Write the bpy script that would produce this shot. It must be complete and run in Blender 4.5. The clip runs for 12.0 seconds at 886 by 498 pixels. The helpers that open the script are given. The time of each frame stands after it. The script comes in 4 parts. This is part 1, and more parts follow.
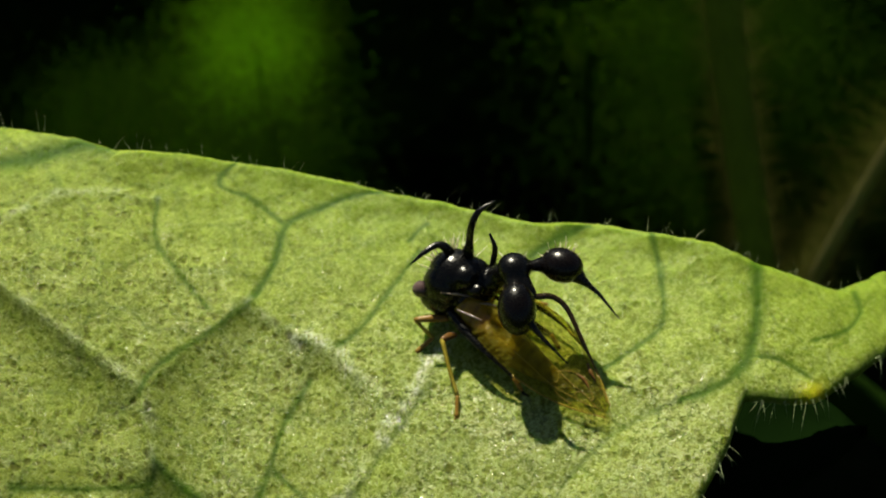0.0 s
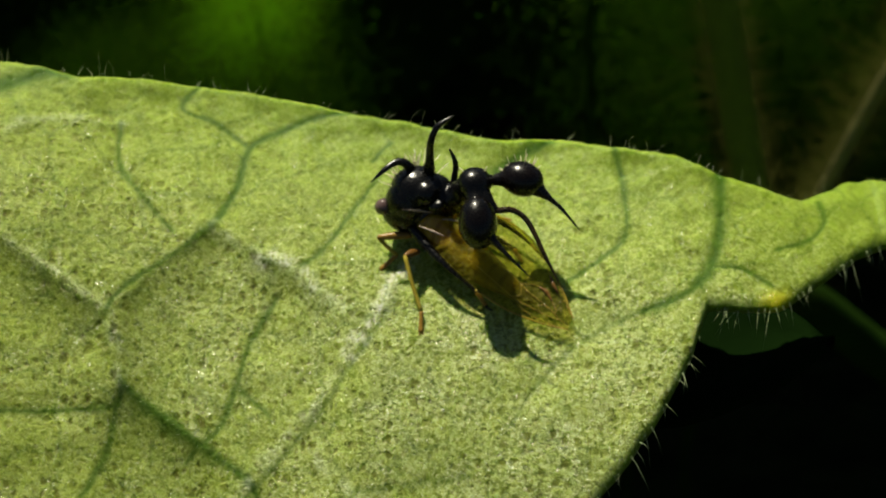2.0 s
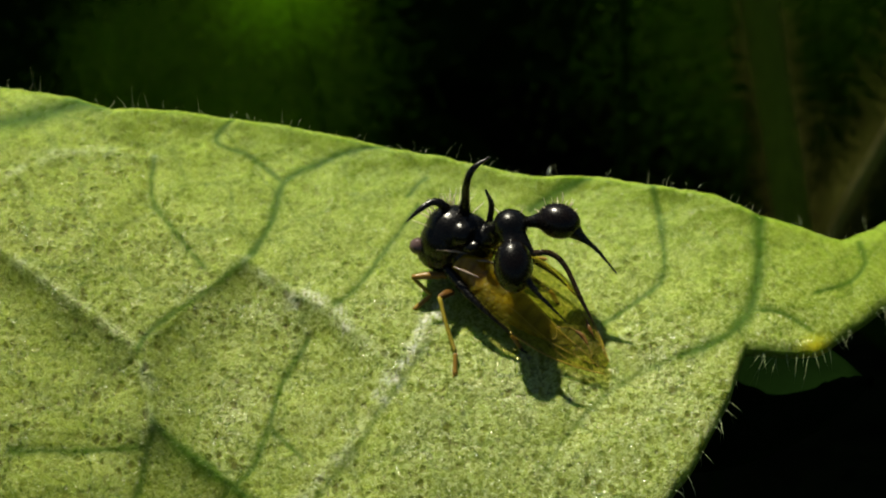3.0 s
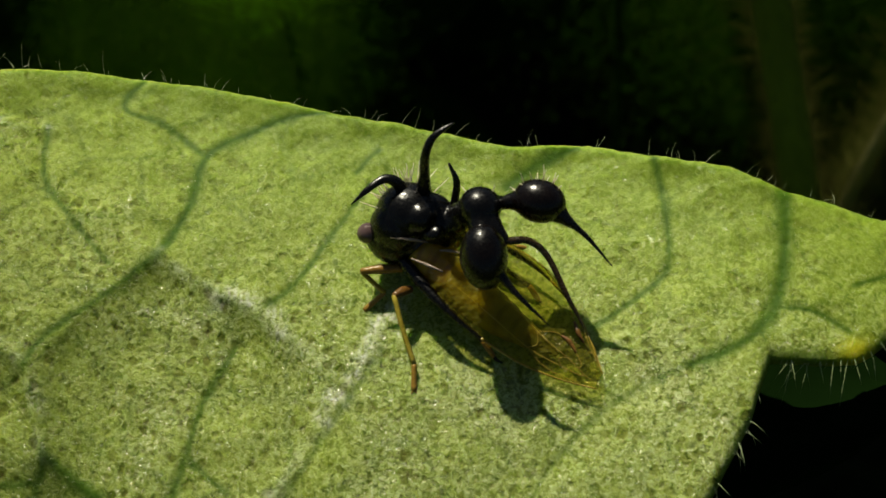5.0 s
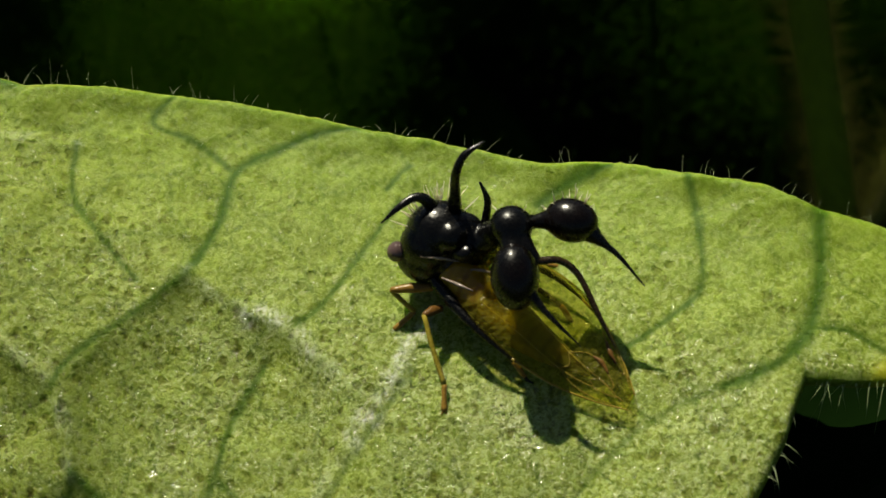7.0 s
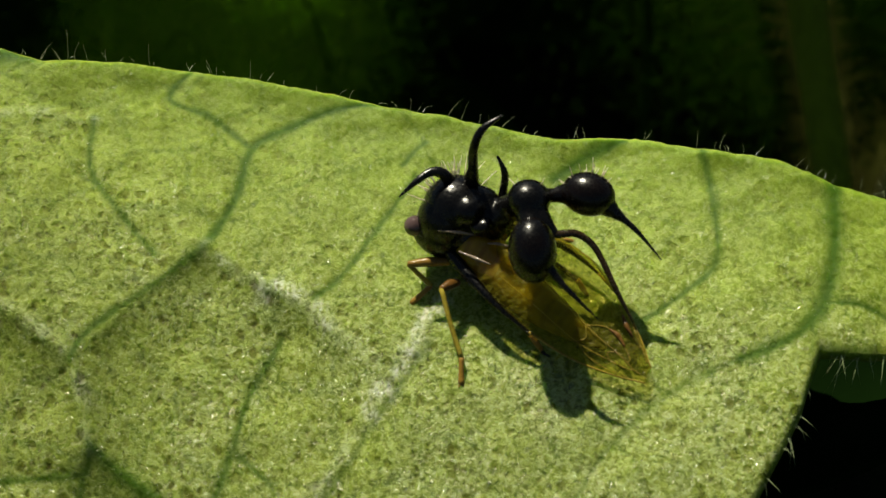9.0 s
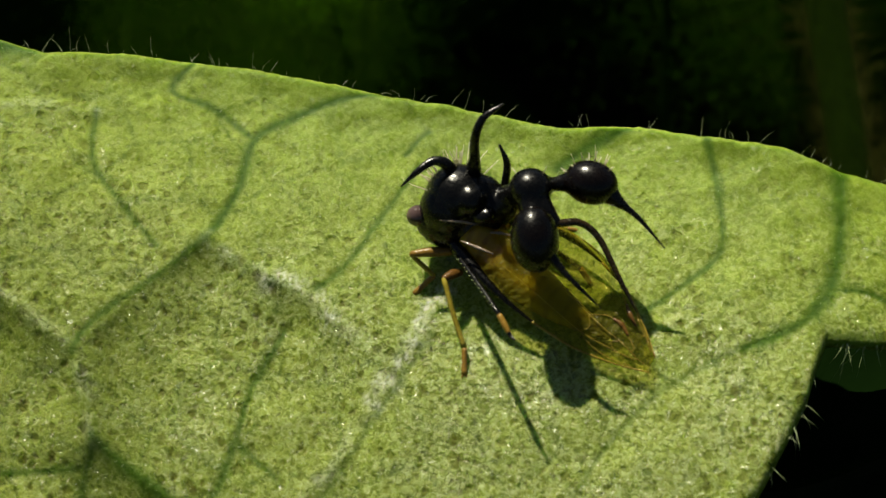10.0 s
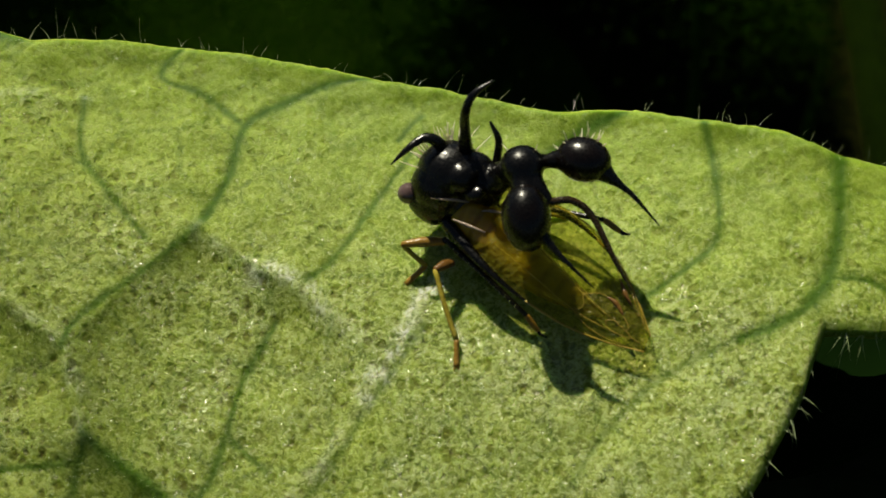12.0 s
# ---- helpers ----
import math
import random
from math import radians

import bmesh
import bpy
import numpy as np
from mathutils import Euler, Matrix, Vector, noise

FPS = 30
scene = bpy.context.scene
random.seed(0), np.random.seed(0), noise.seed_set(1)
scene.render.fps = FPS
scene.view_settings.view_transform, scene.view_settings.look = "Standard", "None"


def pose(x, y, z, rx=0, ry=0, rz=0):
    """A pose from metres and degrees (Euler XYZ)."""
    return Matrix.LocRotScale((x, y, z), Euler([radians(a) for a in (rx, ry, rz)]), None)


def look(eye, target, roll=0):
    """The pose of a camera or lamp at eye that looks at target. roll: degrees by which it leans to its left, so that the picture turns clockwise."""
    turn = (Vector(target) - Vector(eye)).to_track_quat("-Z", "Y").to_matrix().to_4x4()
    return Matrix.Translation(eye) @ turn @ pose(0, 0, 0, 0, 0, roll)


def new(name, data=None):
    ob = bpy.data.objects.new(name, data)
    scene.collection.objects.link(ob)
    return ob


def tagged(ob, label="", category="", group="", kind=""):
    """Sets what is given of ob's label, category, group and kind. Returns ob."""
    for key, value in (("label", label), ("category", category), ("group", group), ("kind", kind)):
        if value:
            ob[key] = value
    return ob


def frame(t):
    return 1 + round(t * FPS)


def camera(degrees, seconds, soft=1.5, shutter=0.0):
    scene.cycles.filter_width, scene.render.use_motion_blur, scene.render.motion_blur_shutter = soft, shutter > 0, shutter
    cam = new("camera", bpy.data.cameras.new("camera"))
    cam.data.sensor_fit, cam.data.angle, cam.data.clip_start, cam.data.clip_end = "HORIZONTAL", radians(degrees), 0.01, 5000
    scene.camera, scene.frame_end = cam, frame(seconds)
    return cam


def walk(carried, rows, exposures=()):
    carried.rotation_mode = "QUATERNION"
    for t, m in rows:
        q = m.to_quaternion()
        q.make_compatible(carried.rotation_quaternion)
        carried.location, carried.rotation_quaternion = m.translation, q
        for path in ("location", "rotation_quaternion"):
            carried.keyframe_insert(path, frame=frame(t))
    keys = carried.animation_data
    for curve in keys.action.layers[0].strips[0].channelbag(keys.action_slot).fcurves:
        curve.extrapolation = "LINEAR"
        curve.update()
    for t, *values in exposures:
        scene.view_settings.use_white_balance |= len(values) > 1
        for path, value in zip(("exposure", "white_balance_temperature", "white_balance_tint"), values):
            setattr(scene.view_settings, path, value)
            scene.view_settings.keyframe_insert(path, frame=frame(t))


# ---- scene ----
cam = camera(28.0, 12.0, soft=1.5)
# Close-up lens: the subject is in focus, the undergrowth behind it is not.
cam.data.dof.use_dof = True
cam.data.dof.focus_distance = 0.0290
cam.data.dof.aperture_fstop = 340.0

MM = 0.001
# seconds, eye, target (millimetres), roll
PATH = [
    (0, (0.133, -26.337, 24.640), (0.046, -4.490, 4.081), -0.58),
    (0.5, (0.195, -26.662, 24.490), (0.168, -4.995, 3.741), -0.56),
    (1, (0.552, -26.430, 24.317), (0.136, -5.186, 3.139), -1.93),
    (1.5, (0.954, -27.258, 24.140), (0.572, -5.486, 3.504), -2.15),
    (2, (1.155, -27.046, 24.036), (0.775, -5.614, 3.048), -2.36),
    (2.5, (1.315, -26.435, 24.320), (0.697, -5.506, 2.835), -2.91),
    (3, (1.117, -25.675, 24.882), (0.192, -4.749, 3.406), -2.94),
    (3.5, (1.350, -22.018, 21.101), (0.436, -1.236, -0.515), -3.13),
    (5.3, (1.553, -21.239, 20.584), (0.693, -0.619, -1.189), -3.39),
    (5.5, (1.386, -21.248, 20.703), (0.637, -0.607, -1.054), -3.08),
    (6, (1.265, -21.079, 20.784), (0.481, -0.414, -0.949), -2.91),
    (6.5, (1.603, -20.685, 20.732), (0.225, -0.173, -1.116), -4.40),
    (8.5, (1.422, -21.121, 20.566), (-0.048, -0.603, -1.270), -4.52),
    (9, (1.169, -21.154, 20.514), (-0.079, -0.625, -1.327), -3.98),
    (9.5, (1.023, -21.304, 20.371), (-0.118, -0.615, -1.323), -3.74),
    (10, (1.486, -21.131, 20.337), (-0.167, -0.656, -1.528), -5.12),
    (10.5, (1.916, -20.652, 20.502), (-0.227, -0.720, -1.816), -6.46),
    (11, (1.970, -20.296, 20.664), (-0.256, -0.721, -1.961), -6.91),
    (11.5, (1.945, -20.438, 20.656), (-0.092, -0.672, -1.819), -6.48),
    (12, (2.236, -20.154, 20.606), (-0.143, -0.589, -2.012), -7.38),
]
walk(cam, [(t, look(Vector(eye) * MM, Vector(target) * MM, roll)) for t, eye, target, roll in PATH],
     exposures=[(0, 0.44), (1, 0.50), (2.5, 0.44), (3.0, 0.40), (3.5, 0.12), (5.3, 0.17), (6.5, 0.18), (8.5, 0.29), (12, 0.24)])

# ---- light ----
SUN = Vector((-0.219, 0.489, 0.845)).normalized()
world = bpy.data.worlds.new("sky")
scene.world = world
world.use_nodes = True
sky = world.node_tree.nodes.new("ShaderNodeTexSky")
sky.sky_type, sky.sun_disc = "NISHITA", False
sky.sun_elevation, sky.sun_rotation = math.asin(SUN.z), math.atan2(SUN.x, SUN.y)
world.node_tree.links.new(sky.outputs[0], world.node_tree.nodes["Background"].inputs[0])
world.node_tree.nodes["Background"].inputs[1].default_value = 0.024
sun = new("sun", bpy.data.lights.new("sun", "SUN"))
sun.data.energy, sun.data.angle, sun.data.color = 5.0, radians(0.5), (1.0, 0.94, 0.80)
sun.matrix_world = look(SUN * 2.0, (0, 0, 0))


# ---- materials ----
def material(name):
    m = bpy.data.materials.new(name)
    m.use_nodes = True
    return m, m.node_tree.nodes, m.node_tree.links, m.node_tree.nodes["Principled BSDF"]


def texture(nodes, links, kind, scale, **inputs):
    """A procedural texture in the object's own coordinates."""
    where = nodes.new("ShaderNodeTexCoord")
    tex = nodes.new(kind)
    links.new(where.outputs["Object"], tex.inputs["Vector"])
    tex.inputs["Scale"].default_value = scale
    for key, value in inputs.items():
        tex.inputs[key].default_value = value
    return tex


def ramp(nodes, links, source, *stops):
    node = nodes.new("ShaderNodeValToRGB")
    while len(node.color_ramp.elements) < len(stops):
        node.color_ramp.elements.new(0.5)
    for element, (place, colour) in zip(node.color_ramp.elements, stops):
        element.position = place
        element.color = (*colour, 1) if len(colour) == 3 else colour
    links.new(source, node.inputs[0])
    return node.outputs[0]


def blend(nodes, links, factor, a, b, how="MIX"):
    node = nodes.new("ShaderNodeMix")
    node.data_type, node.blend_type = "RGBA", how
    for socket, value in ((node.inputs[0], factor), (node.inputs[6], a), (node.inputs[7], b)):
        if isinstance(value, bpy.types.NodeSocket):
            links.new(value, socket)
        elif isinstance(value, tuple):
            socket.default_value = (*value, 1)
        else:
            socket.default_value = value
    return node.outputs[2]


def bump(nodes, links, bsdf, *layers):
    """Layers of (height socket, distance); they add up."""
    last = None
    for height, distance in layers:
        node = nodes.new("ShaderNodeBump")
        node.inputs["Strength"].default_value = 1.0
        node.inputs["Distance"].default_value = distance * MM
        links.new(height, node.inputs["Height"])
        if last:
            links.new(last, node.inputs["Normal"])
        last = node.outputs[0]
    links.new(last, bsdf.inputs["Normal"])
    return last


def math_node(nodes, links, how, a, b, clamp=False):
    node = nodes.new("ShaderNodeMath")
    node.operation, node.use_clamp = how, clamp
    for socket, value in zip(node.inputs, (a, b)):
        if isinstance(value, bpy.types.NodeSocket):
            links.new(value, socket)
        else:
            socket.default_value = value
    return node.outputs[0]


def pit_layer(nodes, links, scale, wander, small, large):
    """Scattered uneven pits: 1 in a pit, 0 on the skin between them. Some cells have none, and their sizes differ."""
    pits = texture(nodes, links, "ShaderNodeTexVoronoi", scale, Randomness=1.0)
    pits.voronoi_dimensions = "2D"
    warp = texture(nodes, links, "ShaderNodeTexNoise", scale * 1.3, Detail=3.0)
    shift = nodes.new("ShaderNodeVectorMath")
    shift.operation = "MULTIPLY_ADD"
    links.new(warp.outputs["Color"], shift.inputs[0])
    shift.inputs[1].default_value = (wander / scale, 0.7 * wander / scale, wander / scale)
    links.new(pits.inputs["Vector"].links[0].from_socket, shift.inputs[2])
    links.new(shift.outputs[0], pits.inputs["Vector"])
    chance = nodes.new("ShaderNodeSeparateColor")
    links.new(pits.outputs["Color"], chance.inputs[0])
    size = nodes.new("ShaderNodeMapRange")
    for key, value in (("From Min", 0.15), ("From Max", 1.0), ("To Min", small), ("To Max", large)):
        size.inputs[key].default_value = value
    links.new(chance.outputs[0], size.inputs["Value"])
    inside = math_node(nodes, links, "SUBTRACT", size.outputs[0], pits.outputs["Distance"])
    return math_node(nodes, links, "MULTIPLY", inside, 6.0, True)


def leaf_material():
    m, nodes, links, bsdf = material("hairy leaf")
    broad = texture(nodes, links, "ShaderNodeTexNoise", 0.45, Detail=4.0)
    lumps = texture(nodes, links, "ShaderNodeTexNoise", 2.6, Detail=4.0, Roughness=0.6, Distortion=0.6)
    grain = texture(nodes, links, "ShaderNodeTexNoise", 9.0, Detail=3.0, Roughness=0.6)
    crowd = texture(nodes, links, "ShaderNodeTexNoise", 0.9, Detail=3.0)
    felt = texture(nodes, links, "ShaderNodeTexNoise", 12.0, Detail=4.0, Roughness=0.7, Distortion=0.8)
    large_pits = pit_layer(nodes, links, 4.3, 0.9, 0.06, 0.42)
    small_pits = pit_layer(nodes, links, 8.0, 1.0, 0.06, 0.46)
    net = texture(nodes, links, "ShaderNodeTexVoronoi", 0.85, Randomness=1.0)
    net.feature, net.voronoi_dimensions = "DISTANCE_TO_EDGE", "2D"
    bend = texture(nodes, links, "ShaderNodeTexNoise", 0.9, Detail=3.0)
    shift = nodes.new("ShaderNodeVectorMath")
    shift.operation = "ADD"
    links.new(bend.outputs["Color"], shift.inputs[0])
    links.new(net.inputs["Vector"].links[0].from_socket, shift.inputs[1])
    links.new(shift.outputs[0], net.inputs["Vector"])
    colour = ramp(nodes, links, broad.outputs[0], (0.32, (0.242, 0.326, 0.027)), (0.68, (0.308, 0.396, 0.044)))
    mottle = ramp(nodes, links, lumps.outputs[0], (0.32, (0.74, 0.75, 0.55)), (0.5, (1.0, 1.0, 0.95)), (0.68, (1.22, 1.17, 1.45)))
    colour = blend(nodes, links, 0.85, colour, mottle, "MULTIPLY")
    dust = ramp(nodes, links, grain.outputs[0], (0.36, (0.76, 0.78, 0.62)), (0.64, (1.18, 1.16, 1.35)))
    # pits and down are denser on the near half of the blade
    place = nodes.new("ShaderNodeSeparateXYZ")
    links.new(broad.inputs["Vector"].links[0].from_socket, place.inputs[0])
    down = nodes.new("ShaderNodeMapRange")
    for key, value in (("From Min", 0.8), ("From Max", -3.8), ("To Min", 0.12), ("To Max", 1.0)):
        down.inputs[key].default_value = value
    slant = math_node(nodes, links, "ADD", place.outputs["Y"], math_node(nodes, links, "MULTIPLY", place.outputs["X"], 0.22))
    links.new(slant, down.inputs["Value"])
    down = down.outputs[0]
    colour = blend(nodes, links, math_node(nodes, links, "MULTIPLY", down, 0.75), colour, dust, "MULTIPLY")
    # sheen put into the wax colour and coat, weaker towards the stalk
    sheen_side = nodes.new("ShaderNodeMapRange")
    for key, value in (("From Min", -7.0), ("From Max", 1.0), ("To Min", 0.45), ("To Max", 1.0)):
        sheen_side.inputs[key].default_value = value
    links.new(place.outputs["X"], sheen_side.inputs["Value"])
    # far and right parts: greener with less down, and weaker light dimmed into the colour
    bare_dimmed = blend(nodes, links, 1.0, colour, (0.73, 0.84, 0.66), "MULTIPLY")
    colour = blend(nodes, links, down, bare_dimmed, colour)
    # faint mesh of the finest veins
    mesh_line = ramp(nodes, links, net.outputs["Distance"], (0.0, (0.6, 0.6, 0.6)), (0.075, (0, 0, 0)))
    colour = blend(nodes, links, mesh_line, colour, (0.13, 0.21, 0.012))
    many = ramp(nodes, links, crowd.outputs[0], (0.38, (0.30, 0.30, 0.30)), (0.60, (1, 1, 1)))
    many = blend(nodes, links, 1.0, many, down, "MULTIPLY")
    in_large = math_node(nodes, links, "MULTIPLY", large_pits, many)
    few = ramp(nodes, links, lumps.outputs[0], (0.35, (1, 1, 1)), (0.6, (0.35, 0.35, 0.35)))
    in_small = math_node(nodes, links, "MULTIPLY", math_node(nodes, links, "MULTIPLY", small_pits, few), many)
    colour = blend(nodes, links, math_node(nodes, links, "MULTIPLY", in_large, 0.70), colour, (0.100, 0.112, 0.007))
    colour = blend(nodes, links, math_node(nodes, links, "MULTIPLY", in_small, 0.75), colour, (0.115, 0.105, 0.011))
    wax = ramp(nodes, links, felt.outputs[0], (0.45, (0, 0, 0)), (0.61, (0.9, 0.9, 0.9)))
    wax = math_node(nodes, links, "MULTIPLY", blend(nodes, links, 1.0, wax, down, "MULTIPLY"), sheen_side.outputs[0])
    wax = math_node(nodes, links, "MULTIPLY", wax, math_node(nodes, links, "SUBTRACT", 1.0, in_large))
    colour = blend(nodes, links, wax, colour, (0.505, 0.60, 0.17))
    # shade between the felt's hairs, multiplied into the colour
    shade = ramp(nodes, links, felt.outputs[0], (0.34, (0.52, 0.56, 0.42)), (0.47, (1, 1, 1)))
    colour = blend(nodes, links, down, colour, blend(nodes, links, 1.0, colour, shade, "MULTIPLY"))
    dark = nodes.new("ShaderNodeAttribute")
    dark.attribute_name = "vein_green"
    pale = nodes.new("ShaderNodeAttribute")
    pale.attribute_name = "vein_pale"
    colour = blend(nodes, links, dark.outputs["Fac"], colour, (0.055, 0.130, 0.003))
    # pale ribs, with their sparkle painted on as a silvery tone
    tuft = ramp(nodes, links, felt.outputs[0], (0.38, (0.2, 0.2, 0.2)), (0.52, (1, 1, 1)))
    pale_glint = math_node(nodes, links, "MULTIPLY", pale.outputs["Fac"], tuft)
    colour = blend(nodes, links, pale_glint, colour, (0.84, 0.87, 0.66))
    gold = nodes.new("ShaderNodeAttribute")
    gold.attribute_name = "yellow_tip"
    colour = blend(nodes, links, gold.outputs["Fac"], colour, (0.50, 0.50, 0.01))
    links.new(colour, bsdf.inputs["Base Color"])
    bsdf.inputs["Roughness"].default_value = 0.55
    bsdf.inputs["Specular IOR Level"].default_value = 0.15
    # light spreads inside the blade
    bsdf.inputs["Subsurface Weight"].default_value = 0.85
    bsdf.inputs["Subsurface Radius"].default_value = (0.8, 1.0, 0.35)
    bsdf.inputs["Subsurface Scale"].default_value = 0.32 * MM
    skin = math_node(nodes, links, "SUBTRACT", 1.0, in_large)
    fine = math_node(nodes, links, "SUBTRACT", 1.0, in_small)
    nap = math_node(nodes, links, "MULTIPLY", felt.outputs[0], down)
    dents = math_node(nodes, links, "MULTIPLY", grain.outputs[0], down)
    normal = bump(nodes, links, bsdf, (skin, 0.030), (fine, 0.016), (lumps.outputs[0], 0.012), (dents, 0.026), (nap, 0.036))
    # sparkle of the waxy down: small flat flakes that lie at all angles
    flakes = texture(nodes, links, "ShaderNodeTexVoronoi", 17.0, Randomness=1.0)
    tilt = nodes.new("ShaderNodeVectorMath")
    tilt.operation = "MULTIPLY_ADD"
    links.new(flakes.outputs["Color"], tilt.inputs[0])
    tilt.inputs[1].default_value = (0.9, 0.9, 0.3)
    tilt.inputs[2].default_value = (-0.45, -0.45, -0.15)
    lean = nodes.new("ShaderNodeVectorMath")
    lean.operation = "ADD"
    links.new(normal, lean.inputs[0])
    links.new(tilt.outputs[0], lean.inputs[1])
    flake_normal = nodes.new("ShaderNodeVectorMath")
    flake_normal.operation = "NORMALIZE"
    links.new(lean.outputs[0], flake_normal.inputs[0])
    links.new(flake_normal.outputs[0], bsdf.inputs["Coat Normal"])
    smooth_vein = ramp(nodes, links, dark.outputs["Fac"], (0.2, (1, 1, 1)), (0.6, (0.04, 0.04, 0.04)))
    patch = ramp(nodes, links, crowd.outputs[0], (0.36, (0.35, 0.35, 0.35)), (0.62, (1, 1, 1)))
    coat = blend(nodes, links, 1.0, blend(nodes, links, 1.0, smooth_vein, patch, "MULTIPLY"), down, "MULTIPLY")
    coat = math_node(nodes, links, "MULTIPLY", coat, math_node(nodes, links, "SUBTRACT", 1.0, large_pits))
    coat = math_node(nodes, links, "MULTIPLY", coat, math_node(nodes, links, "POWER", down, 1.5))
    coat = math_node(nodes, links, "MULTIPLY", coat, sheen_side.outputs[0])
    coat = math_node(nodes, links, "MAXIMUM", coat, pale_glint)
    links.new(coat, bsdf.inputs["Coat Weight"])
    bsdf.inputs["Coat Roughness"].default_value = 0.13
    bsdf.inputs["Coat IOR"].default_value = 1.95
    through_light = nodes.new("ShaderNodeBsdfTranslucent")
    links.new(blend(nodes, links, 1.0, colour, (0.9, 1.1, 0.35), "MULTIPLY"), through_light.inputs[0])
    links.new(normal, through_light.inputs["Normal"])
    mix = nodes.new("ShaderNodeMixShader")
    mix.inputs[0].default_value = 0.16
    links.new(bsdf.outputs[0], mix.inputs[1])
    links.new(through_light.outputs[0], mix.inputs[2])
    links.new(mix.outputs[0], nodes["Material Output"].inputs[0])
    return m


def plain_leaf_material(name, colour, other, see_through):
    """A thin green leaf that lets some light through. Scale for leaves modelled in millimetres."""
    m, nodes, links, bsdf = material(name)
    noise_tex = texture(nodes, links, "ShaderNodeTexNoise", 0.25, Detail=5.0)
    paint = ramp(nodes, links, noise_tex.outputs[0], (0.3, colour), (0.7, other))
    links.new(paint, bsdf.inputs["Base Color"])
    bsdf.inputs["Roughness"].default_value = 0.9
    bsdf.inputs["Specular IOR Level"].default_value = 0.02
    bump(nodes, links, bsdf, (noise_tex.outputs[0], 0.3))
    glow = nodes.new("ShaderNodeBsdfTranslucent")
    links.new(blend(nodes, links, 1.0, paint, (1.2, 2.0, 0.3), "MULTIPLY"), glow.inputs[0])
    mix = nodes.new("ShaderNodeMixShader")
    mix.inputs[0].default_value = see_through
    links.new(bsdf.outputs[0], mix.inputs[1])
    links.new(glow.outputs[0], mix.inputs[2])
    links.new(mix.outputs[0], nodes["Material Output"].inputs[0])
    return m


def shell_material(name, colour, other, rough, scale=9.0, depth=0.012, gloss=0.36, see_through=0.0):
    """Insect cuticle: two close colours, fine pits, some gloss; thin skin lets light through."""
    m, nodes, links, bsdf = material(name)
    broad = texture(nodes, links, "ShaderNodeTexNoise", scale * 0.3, Detail=4.0)
    pits = texture(nodes, links, "ShaderNodeTexVoronoi", scale * 2.0)
    grain = texture(nodes, links, "ShaderNodeTexNoise", scale * 3.0, Detail=3.0)
    links.new(ramp(nodes, links, broad.outputs[0], (0.35, colour), (0.7, other)), bsdf.inputs["Base Color"])
    links.new(ramp(nodes, links, grain.outputs[0], (0.3, (rough * 0.8,) * 3), (0.7, (rough * 1.25,) * 3)), bsdf.inputs["Roughness"])
    bsdf.inputs["Specular IOR Level"].default_value = gloss
    bsdf.inputs["Specular Tint"].default_value = (1.0, 1.0, 0.90, 1)
    bump(nodes, links, bsdf, (pits.outputs[0], depth), (grain.outputs[0], depth * 0.5))
    if see_through:
        glow = nodes.new("ShaderNodeBsdfTranslucent")
        links.new(bsdf.inputs["Base Color"].links[0].from_socket, glow.inputs[0])
        mix = nodes.new("ShaderNodeMixShader")
        mix.inputs[0].default_value = see_through
        links.new(bsdf.outputs[0], mix.inputs[1])
        links.new(glow.outputs[0], mix.inputs[2])
        links.new(mix.outputs[0], nodes["Material Output"].inputs[0])
    return m


def abdomen_material():
    """Translucent amber rings; towards the tail the shade there is put into the colour as dusky olive."""
    m, nodes, links, bsdf = material("amber abdomen")
    broad = texture(nodes, links, "ShaderNodeTexNoise", 1.6, Detail=4.0)
    grain = texture(nodes, links, "ShaderNodeTexNoise", 9.0, Detail=4.0)
    colour = ramp(nodes, links, broad.outputs[0], (0.35, (0.34, 0.21, 0.010)), (0.7, (0.52, 0.37, 0.02)))
    along = nodes.new("ShaderNodeVectorMath")
    along.operation = "DOT_PRODUCT"
    where = nodes.new("ShaderNodeTexCoord")
    links.new(where.outputs["Object"], along.inputs[0])
    along.inputs[1].default_value = (0.769, -0.639, 0)
    tail = nodes.new("ShaderNodeMapRange")
    for key, value in (("From Min", 2.2), ("From Max", 4.0), ("To Min", 0.0), ("To Max", 0.85)):
        tail.inputs[key].default_value = value
    links.new(along.outputs["Value"], tail.inputs["Value"])
    colour = blend(nodes, links, tail.outputs[0], colour, (0.13, 0.12, 0.012))
    ring = math_node(nodes, links, "SINE", math_node(nodes, links, "MULTIPLY", along.outputs["Value"], 26.0), 0.0)
    dusk = ramp(nodes, links, ring, (0.0, (1, 1, 1)), (0.9, (0.72, 0.66, 0.5)))
    colour = blend(nodes, links, 1.0, colour, dusk, "MULTIPLY")
    links.new(colour, bsdf.inputs["Base Color"])
    bsdf.inputs["Roughness"].default_value = 0.22
    bsdf.inputs["Specular IOR Level"].default_value = 0.5
    bsdf.inputs["Subsurface Weight"].default_value = 1.0
    bsdf.inputs["Subsurface Radius"].default_value = (0.9, 0.75, 0.25)
    bsdf.inputs["Subsurface Scale"].default_value = 0.8 * MM
    bump(nodes, links, bsdf, (broad.outputs[0], 0.10), (grain.outputs[0], 0.012))
    return m


